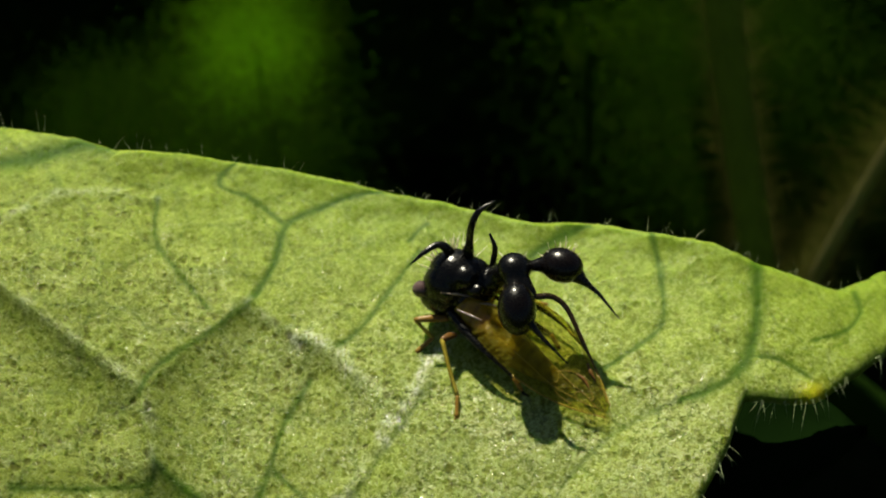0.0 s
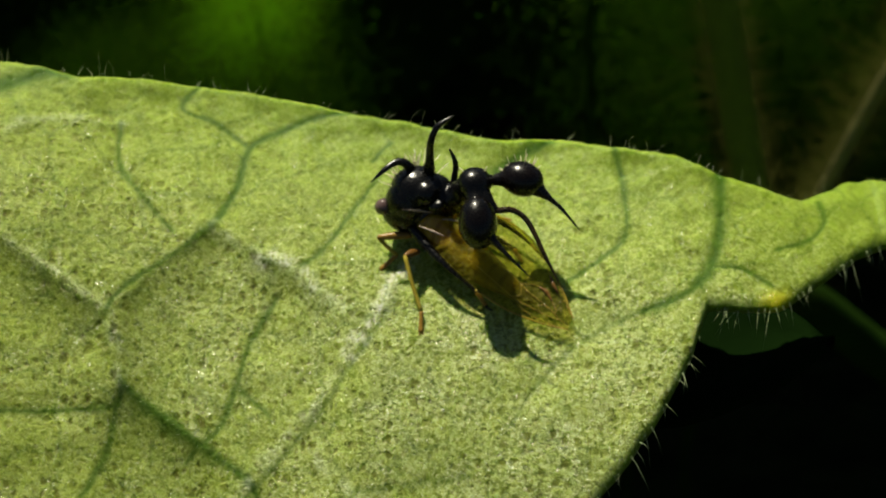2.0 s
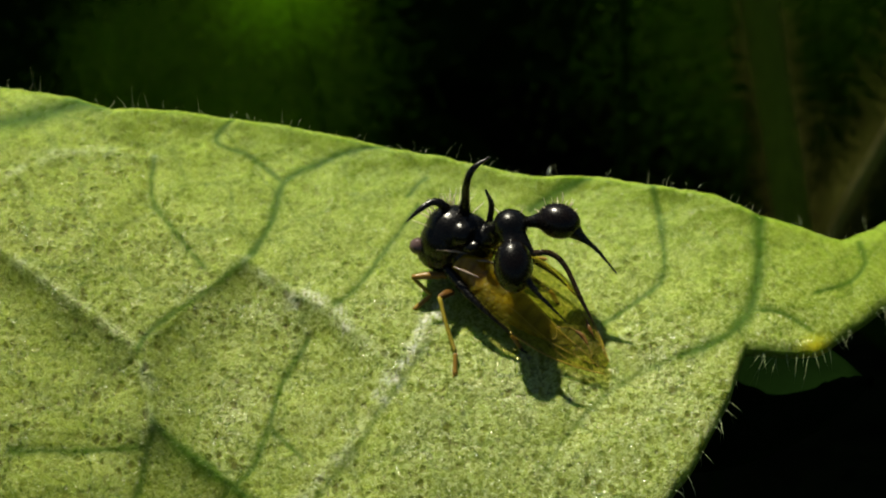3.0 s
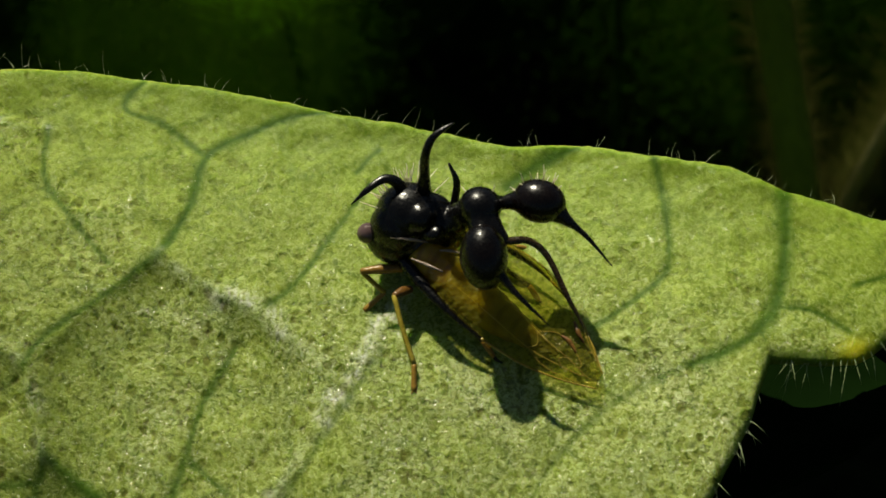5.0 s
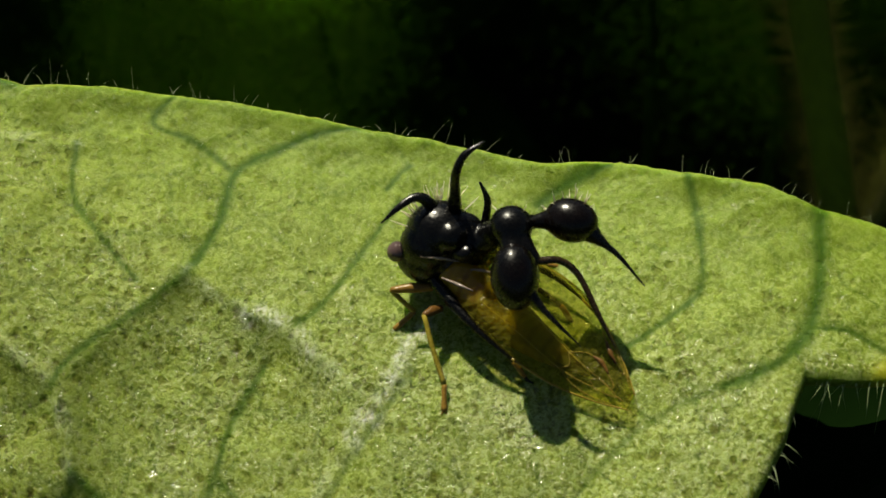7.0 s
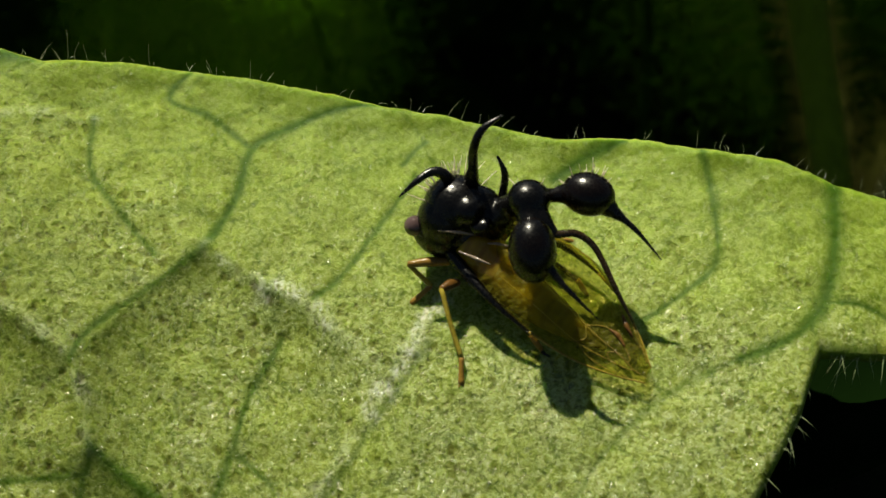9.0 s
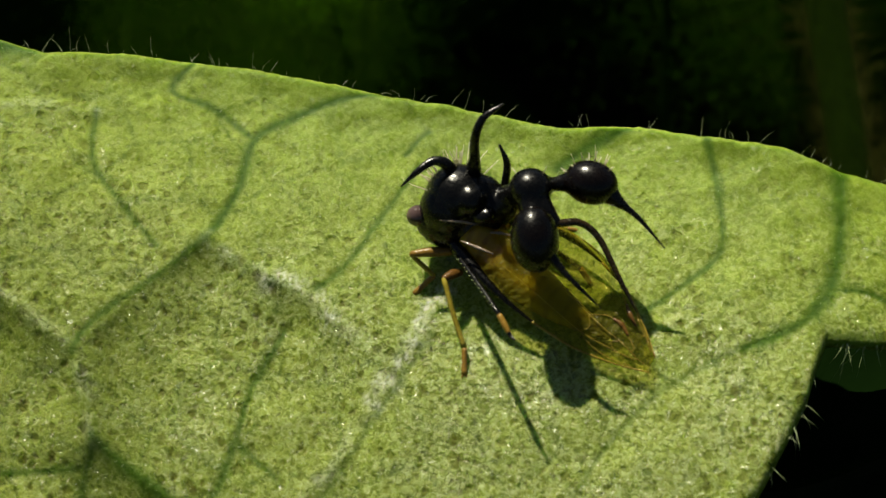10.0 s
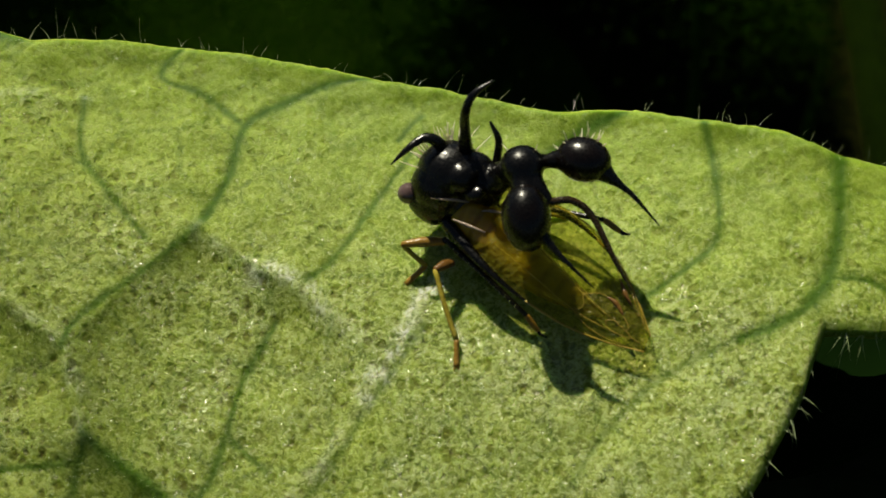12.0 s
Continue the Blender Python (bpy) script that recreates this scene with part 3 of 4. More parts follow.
        hair((bx, by, bz - 0.01), (math.cos(a), math.sin(a), rng.uniform(0.12, 0.7)), rng.uniform(0.03, 0.08), 0.0036, rng.normal(0, 0.2, 3))
    raw_part("surface_hair", [tuple(v) for v in verts], faces, HAIR, leaf, "short silvery hairs")["kind"] = "stuff"
    # the stalk leads off to the plant
    bm = bmesh.new()
    tube(bm, [(-16.6, -4.75, 1.9), (-22, -5, 1.0), (-34, -4, -8), (-46, 0, -40)], [0.5, 0.55, 0.7, 0.9], 12)
    part("stalk", bm, STEM, leaf)
    bm = bmesh.new()
    tube(bm, [(-46, 0, 30), (-45, 0, -40), (-48, 3, -120), (-47, 5, -200)], [1.2, 1.8, 2.2, 2.6], 12)
    part("stem", bm, STEM, leaf)
    return leaf


build_leaf()

# ---- the insect ----
AXIS = Vector((0.77, -0.64, 0)).normalized()  # from head to tail
ACROSS = Vector((0.64, 0.77, 0)).normalized()  # towards its far side
DOME = Vector((0.26, -2.017, 1.053))


def far_side(p):
    p = Vector(p)
    return p - ACROSS * 2 * (p - DOME).dot(ACROSS)


def spot(along, across, up):
    """A place by its distance behind the dome, to the far side, and above the leaf's large form."""
    p = DOME + AXIS * along + ACROSS * across
    p.z = float(leaf_form(p.x, p.y)) + up
    return p


def grow(name, points, radii, mat, parent, label="", sides=10, steps=6):
    bm = bmesh.new()
    tube(bm, points, radii, sides, steps)
    return part(name, bm, mat, parent, label)


def bristles(bm, centre, radii, count, rng, low, high, length):
    """Stiff hairs that stand off an ellipsoid, between two heights on it."""
    for _ in range(count):
        a, h = rng.uniform(0, 2 * math.pi), rng.uniform(low, high)
        s = math.sqrt(max(0, 1 - h * h))
        n = Vector((s * math.cos(a), s * math.sin(a), h))
        if abs(n.dot(Vector((0.0, -0.66, 0.75)))) > 0.4:
            continue
        p = Vector(centre) + Vector((n.x * radii[0], n.y * radii[1], n.z * radii[2]))
        tip = p + (n + Vector(rng.normal(0, 0.25, 3))) * length * rng.uniform(0.6, 1.2)
        tube(bm, [p - n * 0.02, (p + tip) / 2, tip], [0.011, 0.009, 0.003], 4, 2)


HIND_KNEE = Vector((0.13, -2.56, 0.50))
HIND_ANKLE = Vector((1.34, -3.668, -0.056))


def hind_shank(name, knee, ankle, parent, mirrored):
    """The long spiny shank of the hind leg with its foot; it turns about the knee."""
    rng = np.random.default_rng(5)
    line = ankle - knee
    bm = bmesh.new()
    tube(bm, [Vector((0, 0, 0)), line * 0.5 + Vector((0, 0, 0.03)), line], [0.05, 0.043, 0.038], 10, 5)
    out = line.cross(Vector((0, 0, 1))).normalized() * (-1 if mirrored else 1)
    for k in range(13):
        p = line * (0.12 + 0.062 * k)
        way = (out * 0.8 + Vector((0, 0, 0.9)) + line.normalized() * 0.7).normalized()
        tube(bm, [p, p + way * 0.06, p + way * rng.uniform(0.09, 0.12)], [0.015, 0.011, 0.004], 5, 2, slot=1)
    foot = Vector((0.216, -0.164, -0.30))
    if mirrored:
        foot = Vector((foot.x * 0.9, foot.y * 0.9, foot.z))
    tube(bm, [line, line + foot * 0.45, line + foot * 0.75], [0.045, 0.05, 0.035], 8, 4, slot=2)
    tube(bm, [line + foot * 0.72, line + foot * 0.9, line + foot + Vector((0.07, -0.03, 0))], [0.035, 0.03, 0.012], 8, 3, slot=0)
    return part(name, bm, [BLACK, HAIR, ORANGE], parent, "black spiny shank with an orange foot", at=knee)


def build_treehopper():
    bug = root("treehopper", "glossy black ant-like treehopper with bulbs and spines on an amber body", "insect")
    rng = np.random.default_rng(2)
    # body
    bm = bmesh.new()
    ball(bm, DOME + Vector((0, 0, 0.02)), (0.53, 0.50, 0.53))
    ball(bm, DOME + Vector((0.02, -0.05, -0.28)), (0.50, 0.44, 0.42))
    ball(bm, (0.04, -2.16, 0.70), (0.44, 0.42, 0.38))
    ball(bm, (0.80, -2.30, 0.98), (0.24, 0.22, 0.34))
    ball(bm, (0.42, -2.36, 0.74), (0.30, 0.22, 0.26))
    ball(bm, (0.60, -2.10, 1.15), (0.36, 0.32, 0.36))
    ball(bm, (0.45, -2.28, 1.26), (0.28, 0.25, 0.27))
    ball(bm, (0.67, -2.45, 1.08), (0.18, 0.14, 0.18))
    ball(bm, (0.02, -2.30, 0.72), (0.34, 0.28, 0.36))
    ball(bm, (0.10, -2.14, 0.95), (0.46, 0.42, 0.48))
    tube(bm, [DOME + Vector((0.2, -0.05, 0.05)), (0.92, -2.26, 1.16), (1.10, -2.30, 1.38), (1.359, -2.454, 1.62)], [0.42, 0.24, 0.19, 0.24], 16)
    hump = Vector((1.359, -2.454, 1.645))
    ball(bm, hump, (0.33, 0.32, 0.30))
    tube(bm, [hump, (1.37, -2.74, 1.535), (1.395, -3.05, 1.40)], [0.28, 0.20, 0.19], 16)
    tube(bm, [hump, (1.584, -2.371, 1.62), (1.79, -2.30, 1.575)], [0.24, 0.13, 0.10], 16)
    tube(bm, [hump, (1.573, -2.791, 1.497), (1.75, -2.95, 1.40)], [0.22, 0.15, 0.07], 14)
    shield = part("pronotum", bm, BLACK, bug, "glossy black humped shield")
    remesh = shield.modifiers.new("join", "REMESH")
    remesh.mode, remesh.voxel_size, remesh.use_smooth_shade = "VOXEL", 0.03, True
    even = shield.modifiers.new("even", "SMOOTH")
    even.factor, even.iterations = 0.5, 6
    # knobs on the shield's side and at the foot of the short horn
    for centre, radii, lean in (((0.62, -2.47, 1.14), (0.17, 0.12, 0.21), (0.5, -0.3, 0.35)), ((0.95, -2.18, 1.21), (0.10, 0.09, 0.14), (0.1, 0.1, 1))):
        bm = bmesh.new()
        ball(bm, centre, radii, lean, 24, 14)
        part("knob", bm, BLACK, bug)
    bm = bmesh.new()
    ball(bm, (-0.09, -2.15, 0.74), (0.34, 0.33, 0.36), (0.4, -0.2, 0.9))
    part("head", bm, BLACK, bug)
    eye = Vector((-0.385, -2.19, 0.872))
    for p in (eye, far_side(eye) + Vector((0.05, 0, 0))):
        bm = bmesh.new()
        ball(bm, p, (0.175, 0.165, 0.17))
        part("eye", bm, EYE, bug, "glassy grey-brown eye")
    # horns of the shield
    grow("horn", [(0.50, -1.93, 1.52), (0.535, -1.96, 1.85), (0.564, -2.006, 2.30), (0.694, -1.925, 2.60), (0.947, -1.794, 2.712), (1.02, -1.76, 2.73)],
         [0.13, 0.082, 0.072, 0.06, 0.026, 0.007], BLACK, bug, "tall curved black horn")
    grow("horn", [(0.20, -1.90, 1.50), (0.06, -1.915, 1.72), (-0.11, -1.94, 1.775), (-0.343, -2.1, 1.719), (-0.589, -2.236, 1.558)],
         [0.11, 0.085, 0.066, 0.05, 0.010], BLACK, bug, "black horn bent forwards")
    grow("horn", [(0.95, -2.03, 1.18), (0.98, -2.012, 1.38), (1.015, -1.983, 1.734), (0.911, -1.895, 2.029)],
         [0.09, 0.066, 0.056, 0.018], BLACK, bug, "short black horn")
    # bulbs with their spines
    near = Vector((1.398, -3.146, 1.342))
    bm = bmesh.new()
    ball(bm, near + Vector((0.0, -0.03, -0.03)), (0.362, 0.372, 0.495), (0.05, -0.60, -0.72))
    bulb = part("bulb", bm, BLACK_RED, bug, "shiny black bulb")
    grow("spine", [(1.55, -3.34, 1.24), (1.699, -3.504, 1.147), (1.832, -3.65, 1.06), (1.99, -3.795, 0.966), (2.33, -4.026, 0.704)],
         [0.15, 0.07, 0.046, 0.036, 0.008], BLACK, bulb)
    bm = bmesh.new()
    far = Vector((2.252, -2.39, 1.663))
    way = Vector((0.85, -0.25, -0.10))
    ball(bm, far, (0.325, 0.335, 0.41), way)
    tube(bm, [(1.68, -2.37, 1.63), (1.86, -2.37, 1.66), (2.02, -2.38, 1.67), (2.252, -2.39, 1.663)], [0.09, 0.14, 0.24, 0.3], 16)
    bulb = part("bulb", bm, BLACK_RED, bug, "shiny black bulb on a short neck")
    grow("spine", [(2.42, -2.46, 1.60), (2.641, -2.61, 1.48), (2.778, -2.68, 1.39), (2.977, -2.82, 1.265), (3.317, -3.106, 0.955)],
         [0.22, 0.095, 0.052, 0.036, 0.007], BLACK, bulb)
    grow("tail_spine", [(1.60, -2.83, 1.48), (1.74, -2.94, 1.40), (2.063, -2.909, 1.356), (2.345, -3.024, 1.135), (2.632, -3.45, 0.688), (2.876, -3.75, 0.284)],
         [0.09, 0.062, 0.056, 0.05, 0.042, 0.012], DARK_BROWN, bug, "long curved dark spine over the wings")
    # bristles
    bm = bmesh.new()
    bristles(bm, DOME + Vector((0, 0, 0.02)), (0.53, 0.50, 0.58), 95, rng, 0.25, 0.98, 0.22)
    bristles(bm, far, (0.38, 0.35, 0.35), 24, rng, 0.3, 1.0, 0.13)
    bristles(bm, hump, (0.33, 0.32, 0.30), 14, rng, 0.3, 1.0, 0.12)
    part("bristle", bm, BRISTLE, bug, "stiff golden hairs")["kind"] = "stuff"
    # amber abdomen
    bm = bmesh.new()
    tube(bm, [spot(0.35, -0.10, 0.66), spot(0.9, -0.14, 0.50), spot(1.5, -0.13, 0.38), spot(2.0, -0.09, 0.29), spot(2.45, -0.03, 0.22), spot(2.85, 0.02, 0.18)],
         [0.34, 0.38, 0.35, 0.27, 0.17, 0.05], 20, 8)
    for v in bm.verts:
        along = (v.co - DOME).dot(AXIS)
        v.co.z += 0.012 * math.sin(along * 26)
    part("abdomen", bm, AMBER, bug, "amber ringed abdomen seen through the wings")
    # wings, folded like a roof
    ridge = [spot(0.7, 0.2, 0.95), spot(1.3, 0.35, 1.08), spot(1.86, 0.4, 1.05), spot(2.3, 0.4, 0.80), spot(2.75, 0.36, 0.50), spot(3.25, 0.16, 0.40), spot(3.62, 0.04, 0.24)]
    rim = [Vector(p) for p in ((0.133, -2.494, 0.588), (0.62, -3.15, 0.41), (1.12, -3.59, 0.18), (1.60, -3.88, -0.05), (2.10, -4.10, -0.23), (2.60, -4.28, -0.315), (3.02, -4.42, -0.328))]
    for mirrored in (False, True):
        if mirrored:
            outer = [spot(0.3, 0.6, 0.6), spot(1.3, 0.80, 0.50), spot(1.9, 0.84, 0.40), spot(2.35, 0.80, 0.30), spot(2.8, 0.66, 0.24), spot(3.25, 0.40, 0.22), spot(3.60, 0.16, 0.20)]
        else:
            outer = rim
        a, b = curve_through(outer, 8), curve_through(ridge, 8)
        cross = 14

        def at(i, s):
            p = a[i].lerp(b[i], s)
            out = ACROSS * (0.12 if mirrored else -0.12) + Vector((0, 0, 0.07))
            fade = math.sin(math.pi * min(1, (i + 4) / (len(a) + 3)))
            return p + out * math.sin(math.pi * s) * fade

        bm = bmesh.new()
        grid = [[bm.verts.new(at(i, k / cross)) for k in range(cross + 1)] for i in range(len(a))]
        for i in range(len(a) - 1):
            for k in range(cross):
                q = (grid[i][k], grid[i + 1][k], grid[i + 1][k + 1], grid[i][k + 1])
                bm.faces.new(q[::-1] if mirrored else q)
        wing = part("wing", bm, WING, bug, "clear amber wing with brown veins")
        thick = wing.modifiers.new("thickness", "SOLIDIFY")
        thick.thickness = 0.006
        last = len(a) - 1

        def on(u, s):
            i = min(last - 1, int(u * last))
            f = u * last - i
            return at(i, s).lerp(at(i + 1, s), f) + Vector((0, 0, 0.006))

        grow("wing_edge", [on(u, 0) for u in (0.0, 0.1, 0.2, 0.3, 0.42)], [0.11, 0.095, 0.065, 0.038, 0.018], BLACK, wing, "black leading edge")
        grow("wing_edge", [on(u, 0) for u in (0.40, 0.6, 0.8, 1.0)], [0.02, 0.016, 0.014, 0.012], VEIN, wing)
        for line in (((0.1, 0.3), (0.35, 0.33), (0.6, 0.3), (0.78, 0.34)), ((0.1, 0.65), (0.35, 0.62), (0.6, 0.58), (0.78, 0.6)),
                     ((0.6, 0.3), (0.63, 0.44), (0.6, 0.58)), ((0.78, 0.34), (0.88, 0.4), (0.9, 0.5), (0.86, 0.58), (0.78, 0.6)),
                     ((0.78, 0.34), (0.75, 0.46), (0.78, 0.6)), ((0.6, 0.3), (0.68, 0.18), (0.78, 0.1), (0.9, 0.08)),
                     ((0.6, 0.58), (0.68, 0.78), (0.78, 0.82), (0.86, 0.74), (0.86, 0.58)), ((0.9, 0.5), (0.96, 0.5))):
            grow("wing_vein", [on(u, s) for u, s in line], [0.0065] * len(line), VEIN, wing, sides=6, steps=4)
        grow("wing_spot", [on(u, s) for u, s in ((0.70, 0.80), (0.745, 0.85), (0.80, 0.83))], [0.016, 0.042, 0.016], BROWN, wing, "rusty brown spot")
    # glossy ridges added at the wing's root, paled to draw its glint lines
    for line in (((-0.02, -2.52, 1.10), (0.30, -2.56, 1.09), (0.55, -2.58, 1.04)), ((0.73, -2.70, 0.98), (0.88, -2.72, 0.985), (1.03, -2.75, 0.96)),
                 ((0.29, -2.76, 0.88), (0.52, -2.86, 0.84), (0.76, -2.95, 0.78))):
        grow("wing_root", line, [0.012, 0.026, 0.012], GLINT_RIDGE, bug, "glossy ridge paled to stand for a glint at the wing root", sides=8, steps=4)
    # fore and middle legs
    hips = {"fore_leg": ((0.124, -2.568, 0.453), (-0.503, -2.615, 0.472), (-0.173, -2.758, 0.122), (-0.487, -2.924, -0.06)),
            "middle_leg": ((0.25, -2.885, 0.325), (0.007, -3.114, 0.443), (0.286, -3.915, -0.25), (0.274, -4.214, -0.50))}
    legs = []
    for name, joints in hips.items():
        for mirrored in (False, True):
            hip, knee, ankle, toe = (far_side(p) - ACROSS * 0.35 if mirrored else Vector(p) for p in joints)
            if mirrored:
                toe.z, ankle.z = leaf_z(toe.x, toe.y) + 0.03, leaf_z(ankle.x, ankle.y) + 0.2
            else:
                toe.z = leaf_z(toe.x, toe.y) + 0.03
            bm = bmesh.new()
            tube(bm, [Vector((0, 0, 0)), (knee - hip) * 0.5 + Vector((0, 0, 0.02)), knee - hip], [0.06, 0.08, 0.05], 10, 5)
            leg = part(name, bm, ORANGE if name == "fore_leg" else BROWN, bug, "brown jointed leg", at=hip)
            bm = bmesh.new()
            tube(bm, [knee - hip, (knee + ankle) / 2 - hip + Vector((-0.02, 0, 0.02)), ankle - hip], [0.042, 0.038, 0.040], 8, 5)
            part("shank", bm, OLIVE, leg)
            bm = bmesh.new()
            tube(bm, [ankle - hip, (ankle + toe) / 2 - hip, toe - hip], [0.042, 0.042, 0.050], 8, 4)
            for s in (-1, 1):
                tube(bm, [toe - hip, toe - hip + Vector((0.03 * s, -0.04, -0.01)), toe - hip + Vector((0.05 * s, -0.06, -0.03))], [0.02, 0.014, 0.004], 5, 2)
            part("foot", bm, ORANGE, leg)
            legs.append((leg, hip))
    # hind legs: thigh under the body, shank along the wing
    shanks = []
    for mirrored in (False, True):
        knee = far_side(HIND_KNEE) if mirrored else HIND_KNEE
        ankle = far_side(HIND_ANKLE) if mirrored else HIND_ANKLE
        ankle = Vector((ankle.x, ankle.y, float(leaf_form(ankle.x, ankle.y)) + 0.32))
        hip = spot(0.7, 0.2 if mirrored else -0.2, 0.4)
        bm = bmesh.new()
        tube(bm, [Vector((0, 0, 0)), (knee - hip) * 0.5, knee - hip], [0.1, 0.1, 0.06], 10, 5)
        leg = part("hind_leg", bm, BLACK, bug, "black thigh of the hind leg", at=hip)
        shank = hind_shank("shank", knee, ankle, bug, mirrored)
        shank.name = "hind_shank"
        shanks.append((shank, knee, (ankle - knee)))
    return bug, legs, shanks


BUG, LEGS, SHANKS = build_treehopper()


# ---- undergrowth out of focus ----
def leaf_mesh(bm, base, way, up, length, width, curl=0.15, cuts=8):
    """A pointed leaf with a folded midrib, some thickness and a drooping tip."""
    way, up = Vector(way).normalized(), Vector(up).normalized()
    side = way.cross(up).normalized()
    up = side.cross(way)
    rows = []
    for i in range(cuts + 1):
        s = i / cuts
        half = width / 2 * (math.sin(math.pi * min(1, s * 0.97 + 0.03)) ** 0.75) * (1.1 - 0.35 * s)
        mid = Vector(base) + way * length * s - up * curl * length * s * s
        rows.append([bm.verts.new(mid + side * half * k + up * abs(k) * half * 0.22 + up * (0.04 * width * math.sin(7 * s + 3 * k))) for k in (-1, -0.5, 0, 0.5, 1)])
    for a, b in zip(rows, rows[1:]):
        for k in range(4):
            f = bm.faces.new((a[k], a[k + 1], b[k + 1], b[k]))
            f.smooth = True


def sprig(label, centre, spread, count, size, mat, seed):
    """A leafy shoot: a thin stem from the soil with small leaves round its top."""
    rng = np.random.default_rng(seed)
    shoot = root("leafy_shoot", label, "shoot", centre, "shoots behind")
    down = -199 - centre[2]
    bm = bmesh.new()
    tube(bm, [(0, 0, 0), (1, 9, down * 0.3), (-3, 22, down * 0.7), (0, 30, down)], [0.3, 0.5, 0.7, 0.9], 8)
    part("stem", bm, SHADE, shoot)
    # tiny folded leaves, dense in the middle and thinning out
    base = rng.normal(0, 1, (count, 3)) * spread
    turn = rng.uniform(0, 2 * math.pi, count)
    way = np.stack([np.cos(turn), 0.4 * np.sin(turn), 0.7 * np.sin(turn)], 1)
    up = np.array((0, -0.7, 0.7)) + rng.normal(0, 0.3, (count, 3))
    side = np.cross(way, up)
    side /= np.linalg.norm(side, axis=1)[:, None]
    fold = np.cross(side, way)
    long = (size * rng.uniform(0.7, 1.3, count))[:, None]
    half = long * rng.uniform(0.2, 0.32, count)[:, None]
    corners = [base, base + way * long * 0.45 + side * half + fold * half * 0.3, base + way * long - fold * long * 0.12, base + way * long * 0.45 - side * half + fold * half * 0.3]
    verts = np.stack(corners, 1).reshape(-1, 3)
    first = np.arange(count)[:, None] * 4
    faces = np.concatenate([first + (0, 1, 2), first + (0, 2, 3)])
    raw_part("foliage", verts.tolist(), faces.tolist(), mat, shoot, smooth=False)["kind"] = "stuff"


def build_ground():
    bm = bmesh.new()
    bmesh.ops.create_grid(bm, x_segments=60, y_segments=60, size=30.0)
    for v in bm.verts:
        v.co.z = -0.2 + (0.006 * noise.noise(v.co * 3) if v.co.length < 3 else 0)
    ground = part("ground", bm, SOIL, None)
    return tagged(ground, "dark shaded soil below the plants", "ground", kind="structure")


def fuzz(points, radii, count, length, seed):
    """Fine hairs that stand off a stem on all sides, as one mesh."""
    rng = np.random.default_rng(seed)
    line = curve_through(points, 12)
    width = np.interp(np.linspace(0, len(radii) - 1, len(line)), range(len(radii)), radii)
    bm = bmesh.new()
    for _ in range(count):
        i = int(rng.integers(0, len(line) - 1))
        f = rng.random()
        along = (line[i + 1] - line[i]).normalized()
        way = Vector(rng.normal(0, 1, 3))
        way = (way - along * way.dot(along)).normalized() + along * rng.normal(0, 0.3)
        side = way.cross(along).normalized() * 0.008
        base = line[i].lerp(line[i + 1], f) + way * width[i] * 0.95
        tip = base + way * length * rng.exponential(0.5)
        a, b, c = (bm.verts.new(base + q) for q in (side, along * 0.012 - side * 0.5, along * -0.012 - side * 0.5))
        d = bm.verts.new(tip)
        for q in ((a, b, d), (b, c, d), (c, a, d)):
            bm.faces.new(q)
    return bm


def build_fork():
    fork = root("forked_stem", "olive forked hairy plant stem out of focus", "stem")
    bm = bmesh.new()
    tube(bm, [(55, 72, -200), (50, 60, -120), (33.7, 41.9, -65.0), (21.8, 39.0, -47.7), (16.8, 37.8, -42.5)], [1.8, 1.5, 1.3, 1.2, 1.1], 12)
    # the trunk takes the shade-darkened green, unlike its branches
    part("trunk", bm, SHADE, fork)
    for k, (points, radii, mat, reach) in enumerate((
            ([(17.0, 37.5, -44.5), (15.5, 37.7, -36.5), (13.6, 38.3, -27.5), (10.8, 40.1, -13.6), (6.8, 46.4, 7.1), (0.7, 55.9, 32.7)], [0.9, 0.9, 0.85, 0.8, 0.7, 0.5], GREEN_TWIG, 1.3),
            ([(17.1, 37.4, -44.5), (17.9, 37.5, -40.0), (19.8, 37.9, -33.5), (23.9, 39.5, -22.7), (34.3, 45.9, 1.9)], [0.36, 0.36, 0.36, 0.36, 0.3], TWIG, 1.7))):
        bm = bmesh.new()
        tube(bm, points, radii, 12)
        branch = part("branch", bm, mat, fork)
        part("hair", fuzz(points, radii, 9000, reach, 60 + k), FUZZ, branch, "fine hairs")["kind"] = "stuff"


def build_sun_blocker():
    """Leafy growth added behind, mostly out of view, to keep sun off the soil and the lower leaves."""
    sun_blocker = root("shrub", "added dark green shrub, mostly out of view, that blocks the sun", "shrub", (0, 240, -199))
    rng = np.random.default_rng(21)
    for k in range(9):
        bm = bmesh.new()
        x, y = -240 + 60 * k, rng.uniform(-10, 60)
        tube(bm, [(x, y, 0), (x + rng.uniform(-20, 20), y, 120), (x + rng.uniform(-40, 40), y + 10, 210)], [5, 3.5, 1.5], 8)
        part("stem", bm, STEM, sun_blocker)
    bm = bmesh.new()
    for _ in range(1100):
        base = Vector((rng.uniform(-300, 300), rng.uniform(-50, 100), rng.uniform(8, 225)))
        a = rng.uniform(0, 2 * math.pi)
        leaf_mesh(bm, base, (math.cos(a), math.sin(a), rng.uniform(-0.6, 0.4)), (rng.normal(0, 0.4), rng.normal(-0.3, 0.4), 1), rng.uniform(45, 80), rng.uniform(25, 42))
    part("foliage", bm, SHADE, sun_blocker)["kind"] = "stuff"


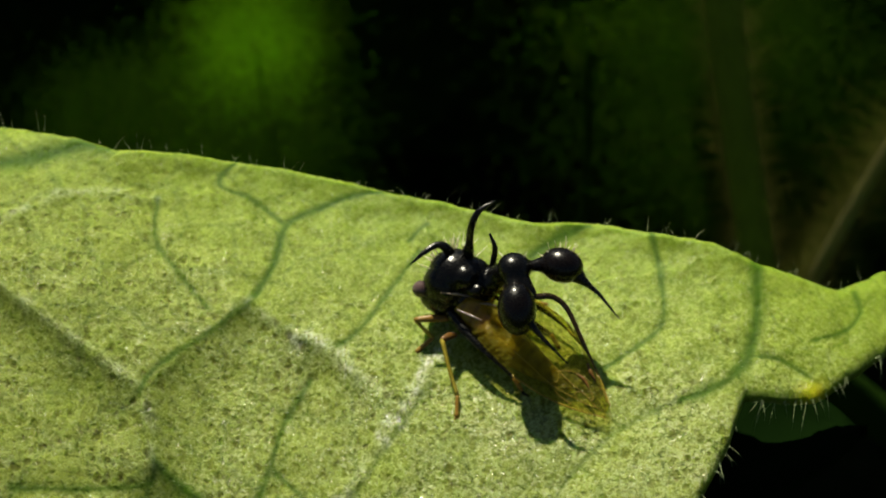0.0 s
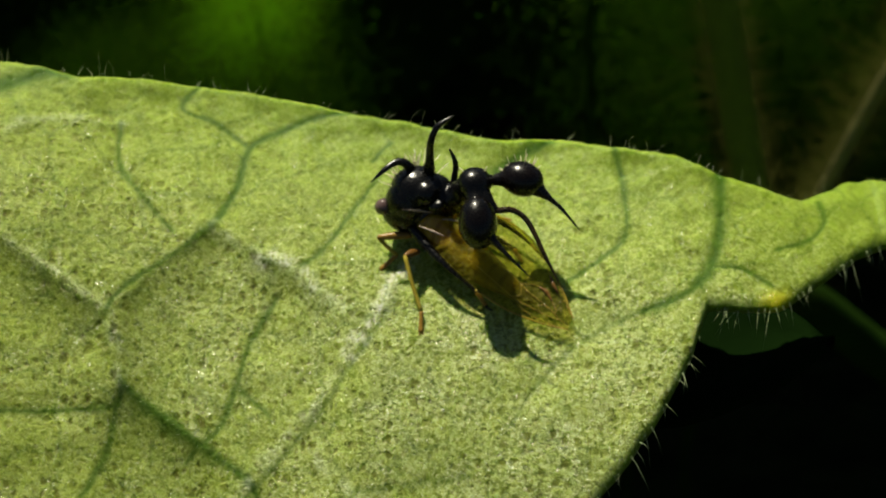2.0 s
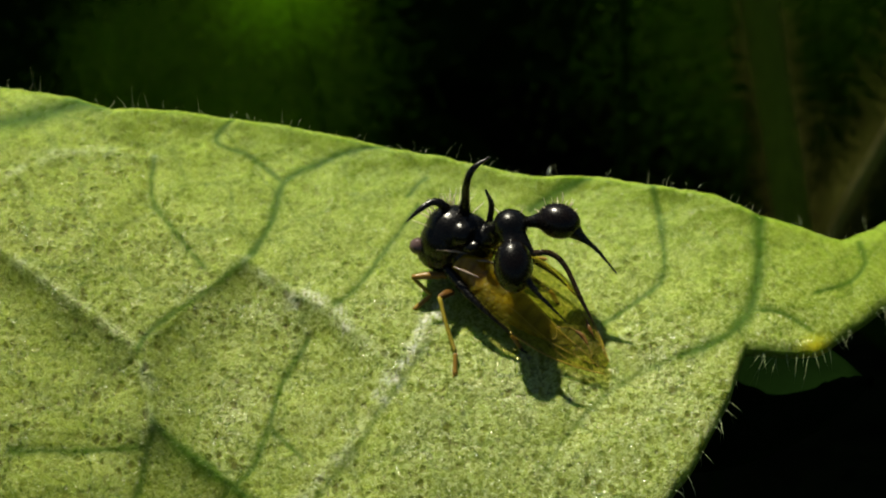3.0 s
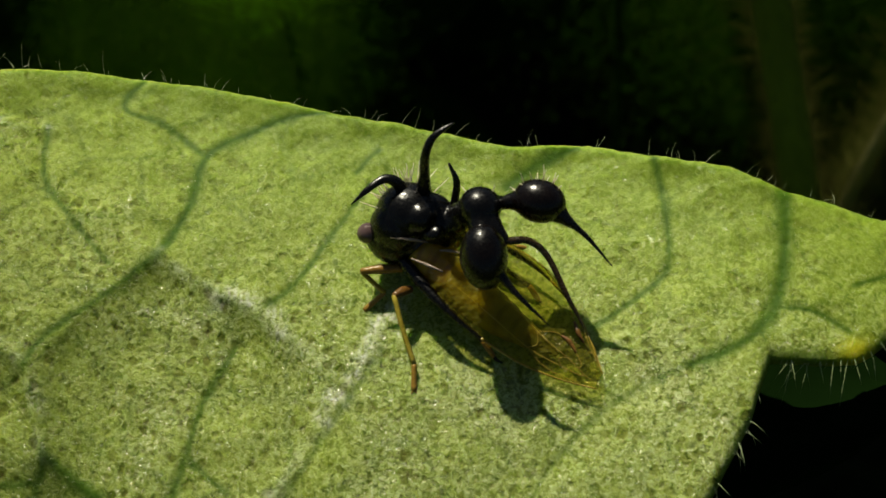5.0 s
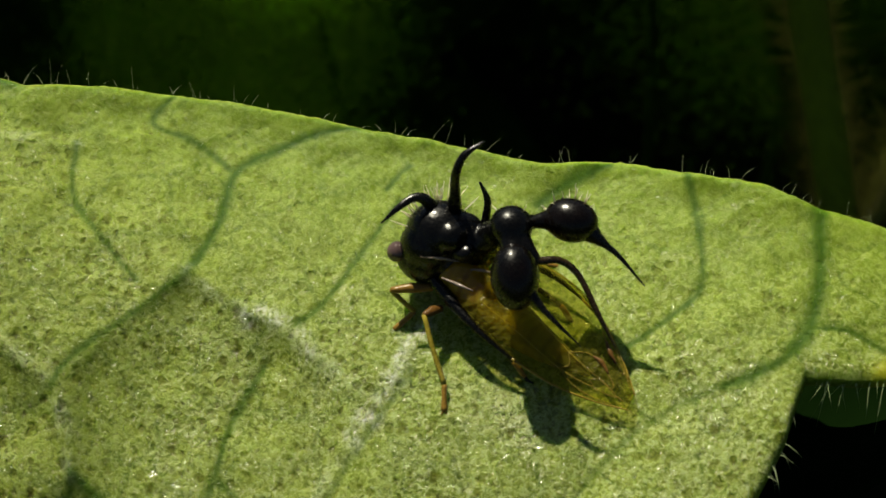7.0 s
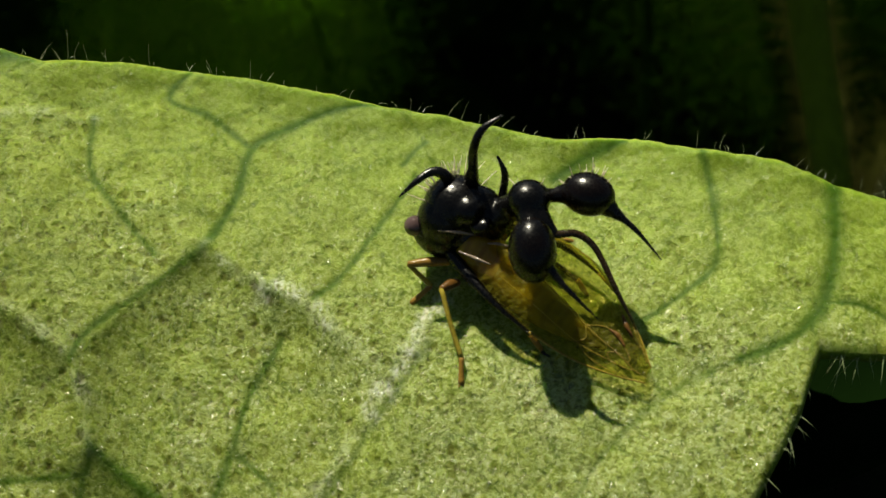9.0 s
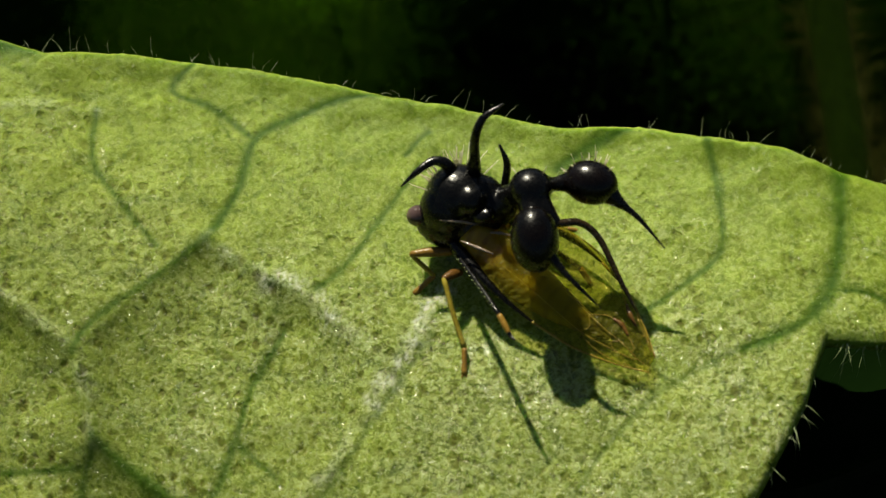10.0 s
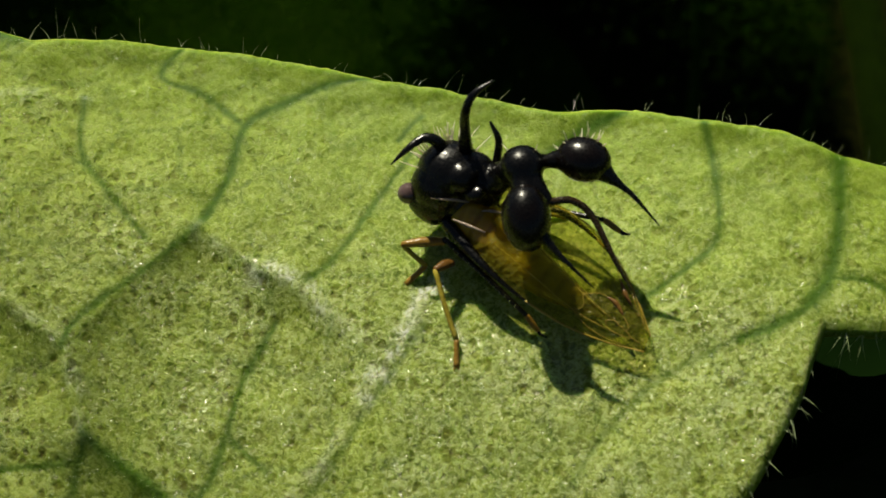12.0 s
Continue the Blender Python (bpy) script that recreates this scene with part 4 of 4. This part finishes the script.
build_ground()
build_fork()
build_sun_blocker()
# sun and shade on the shoots are put into their leaf colours
LIT = "leafy shoot in a green brightened as if sunlit"
DULL = "leafy shoot in a green darkened as if shaded"
sprig(LIT, (-16.0, 93.4, -64.1), (3.0, 3.5, 2.8), 12522, 0.18, SUNLIT_SHOOT, 31)
sprig(LIT, (12.1, 93.3, -62.2), (4.5, 2.5, 1.8), 707, 0.18, SUNLIT_SHOOT, 32)
sprig(DULL, (-28.5, 94.9, -74.0), (3.4, 3, 2.8), 16333, 0.3, SHADED_SHOOT, 35)
sprig(DULL, (-18.5, 95.7, -76.2), (4.6, 4, 4.0), 21777, 0.3, SHADED_SHOOT, 36)
sprig(DULL, (25.0, 99.9, -68.8), (5, 4, 3.5), 21777, 0.3, SHADED_SHOOT, 38)
sprig(DULL, (33.9, 106.9, -84.8), (10, 5, 6), 32666, 0.36, SHADED_SHOOT, 39)
sprig(DULL, (-30.2, 93.1, -87.4), (7, 4, 3.0), 16333, 0.3, SHADED_SHOOT, 43)
sprig(DULL, (-17.0, 62.8, -55.7), (3.8, 4, 2.0), 12250, 0.24, SHADED_SHOOT, 33)


def build_low_leaf():
    """One broad leaf of the same plant below the toothed edge; its near-black green carries the shade."""
    shoot = root("leafy_shoot", "shoot with one broad leaf, coloured as shaded, below the toothed edge", "shoot", (0, 0, 0), "shoots behind")
    bm = bmesh.new()
    tube(bm, [(2.5, -3.2, -2.65), (-4, 2, -14), (-10, 20, -90), (-9, 24, -199)], [0.25, 0.4, 0.8, 1.0], 10)
    part("stem", bm, STEM, shoot)
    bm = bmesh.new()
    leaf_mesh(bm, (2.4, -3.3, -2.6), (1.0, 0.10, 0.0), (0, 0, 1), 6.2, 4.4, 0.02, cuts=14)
    blade = part("blade", bm, SHADED_BLADE, shoot)
    thick = blade.modifiers.new("thickness", "SOLIDIFY")
    thick.thickness = 0.15


build_low_leaf()


def motions():
    """The insect lifts its body once, and preens with its hind legs."""
    lift = Vector((0.02, 0.12, 0.14))
    rise = [(0, 0), (10.5, 0), (10.75, 0.45), (11, 0.95), (11.3, 1), (12, 1)]
    walk(BUG, [(t, Matrix.Translation(lift * s * MM)) for t, s in rise])
    for leg, hip in LEGS:
        walk(leg, [(t, Matrix.Translation(hip - lift * s)) for t, s in rise])

    def swing(shank, knee, rest, keys):
        rows = []
        for t, tip in keys:
            reach = rest if tip is None else Vector(tip) - knee
            turn = rest.rotation_difference(reach).to_matrix().to_4x4()
            stretch = reach * max(0.0, 1 - 2.05 / reach.length)  # the thigh follows when the leg reaches far
            s = np.interp(t, *zip(*rise))
            rows.append((t, Matrix.Translation(knee + stretch - lift * float(s)) @ turn))
        walk(shank, rows)

    up = (0.95, -4.33, 0.75)
    half = (1.15, -4.0, 0.3)
    (near, far) = SHANKS
    swing(*near, [(0, None), (0.1, half), (0.2, up), (0.5, up), (0.6, half), (0.7, None), (9.6, None), (9.7, half), (9.8, up), (10.0, up), (10.1, half), (10.2, None),
                  (10.5, None), (10.75, None), (11, None), (11.3, None), (12, None)])
    swing(*far, [(0, None), (1.0, None), (1.1, (2.99, -2.3, 1.0)), (1.2, (2.88, -1.43, 1.7)), (1.3, (3.29, -1.45, 1.7)), (1.4, (3.63, -2.18, 1.14)),
                 (1.5, (3.72, -2.77, 0.55)), (1.65, None), (10.5, None), (10.75, None), (11, None), (11.3, None), (11.8, None), (12, (2.89, -2.76, 0.9))])


motions()
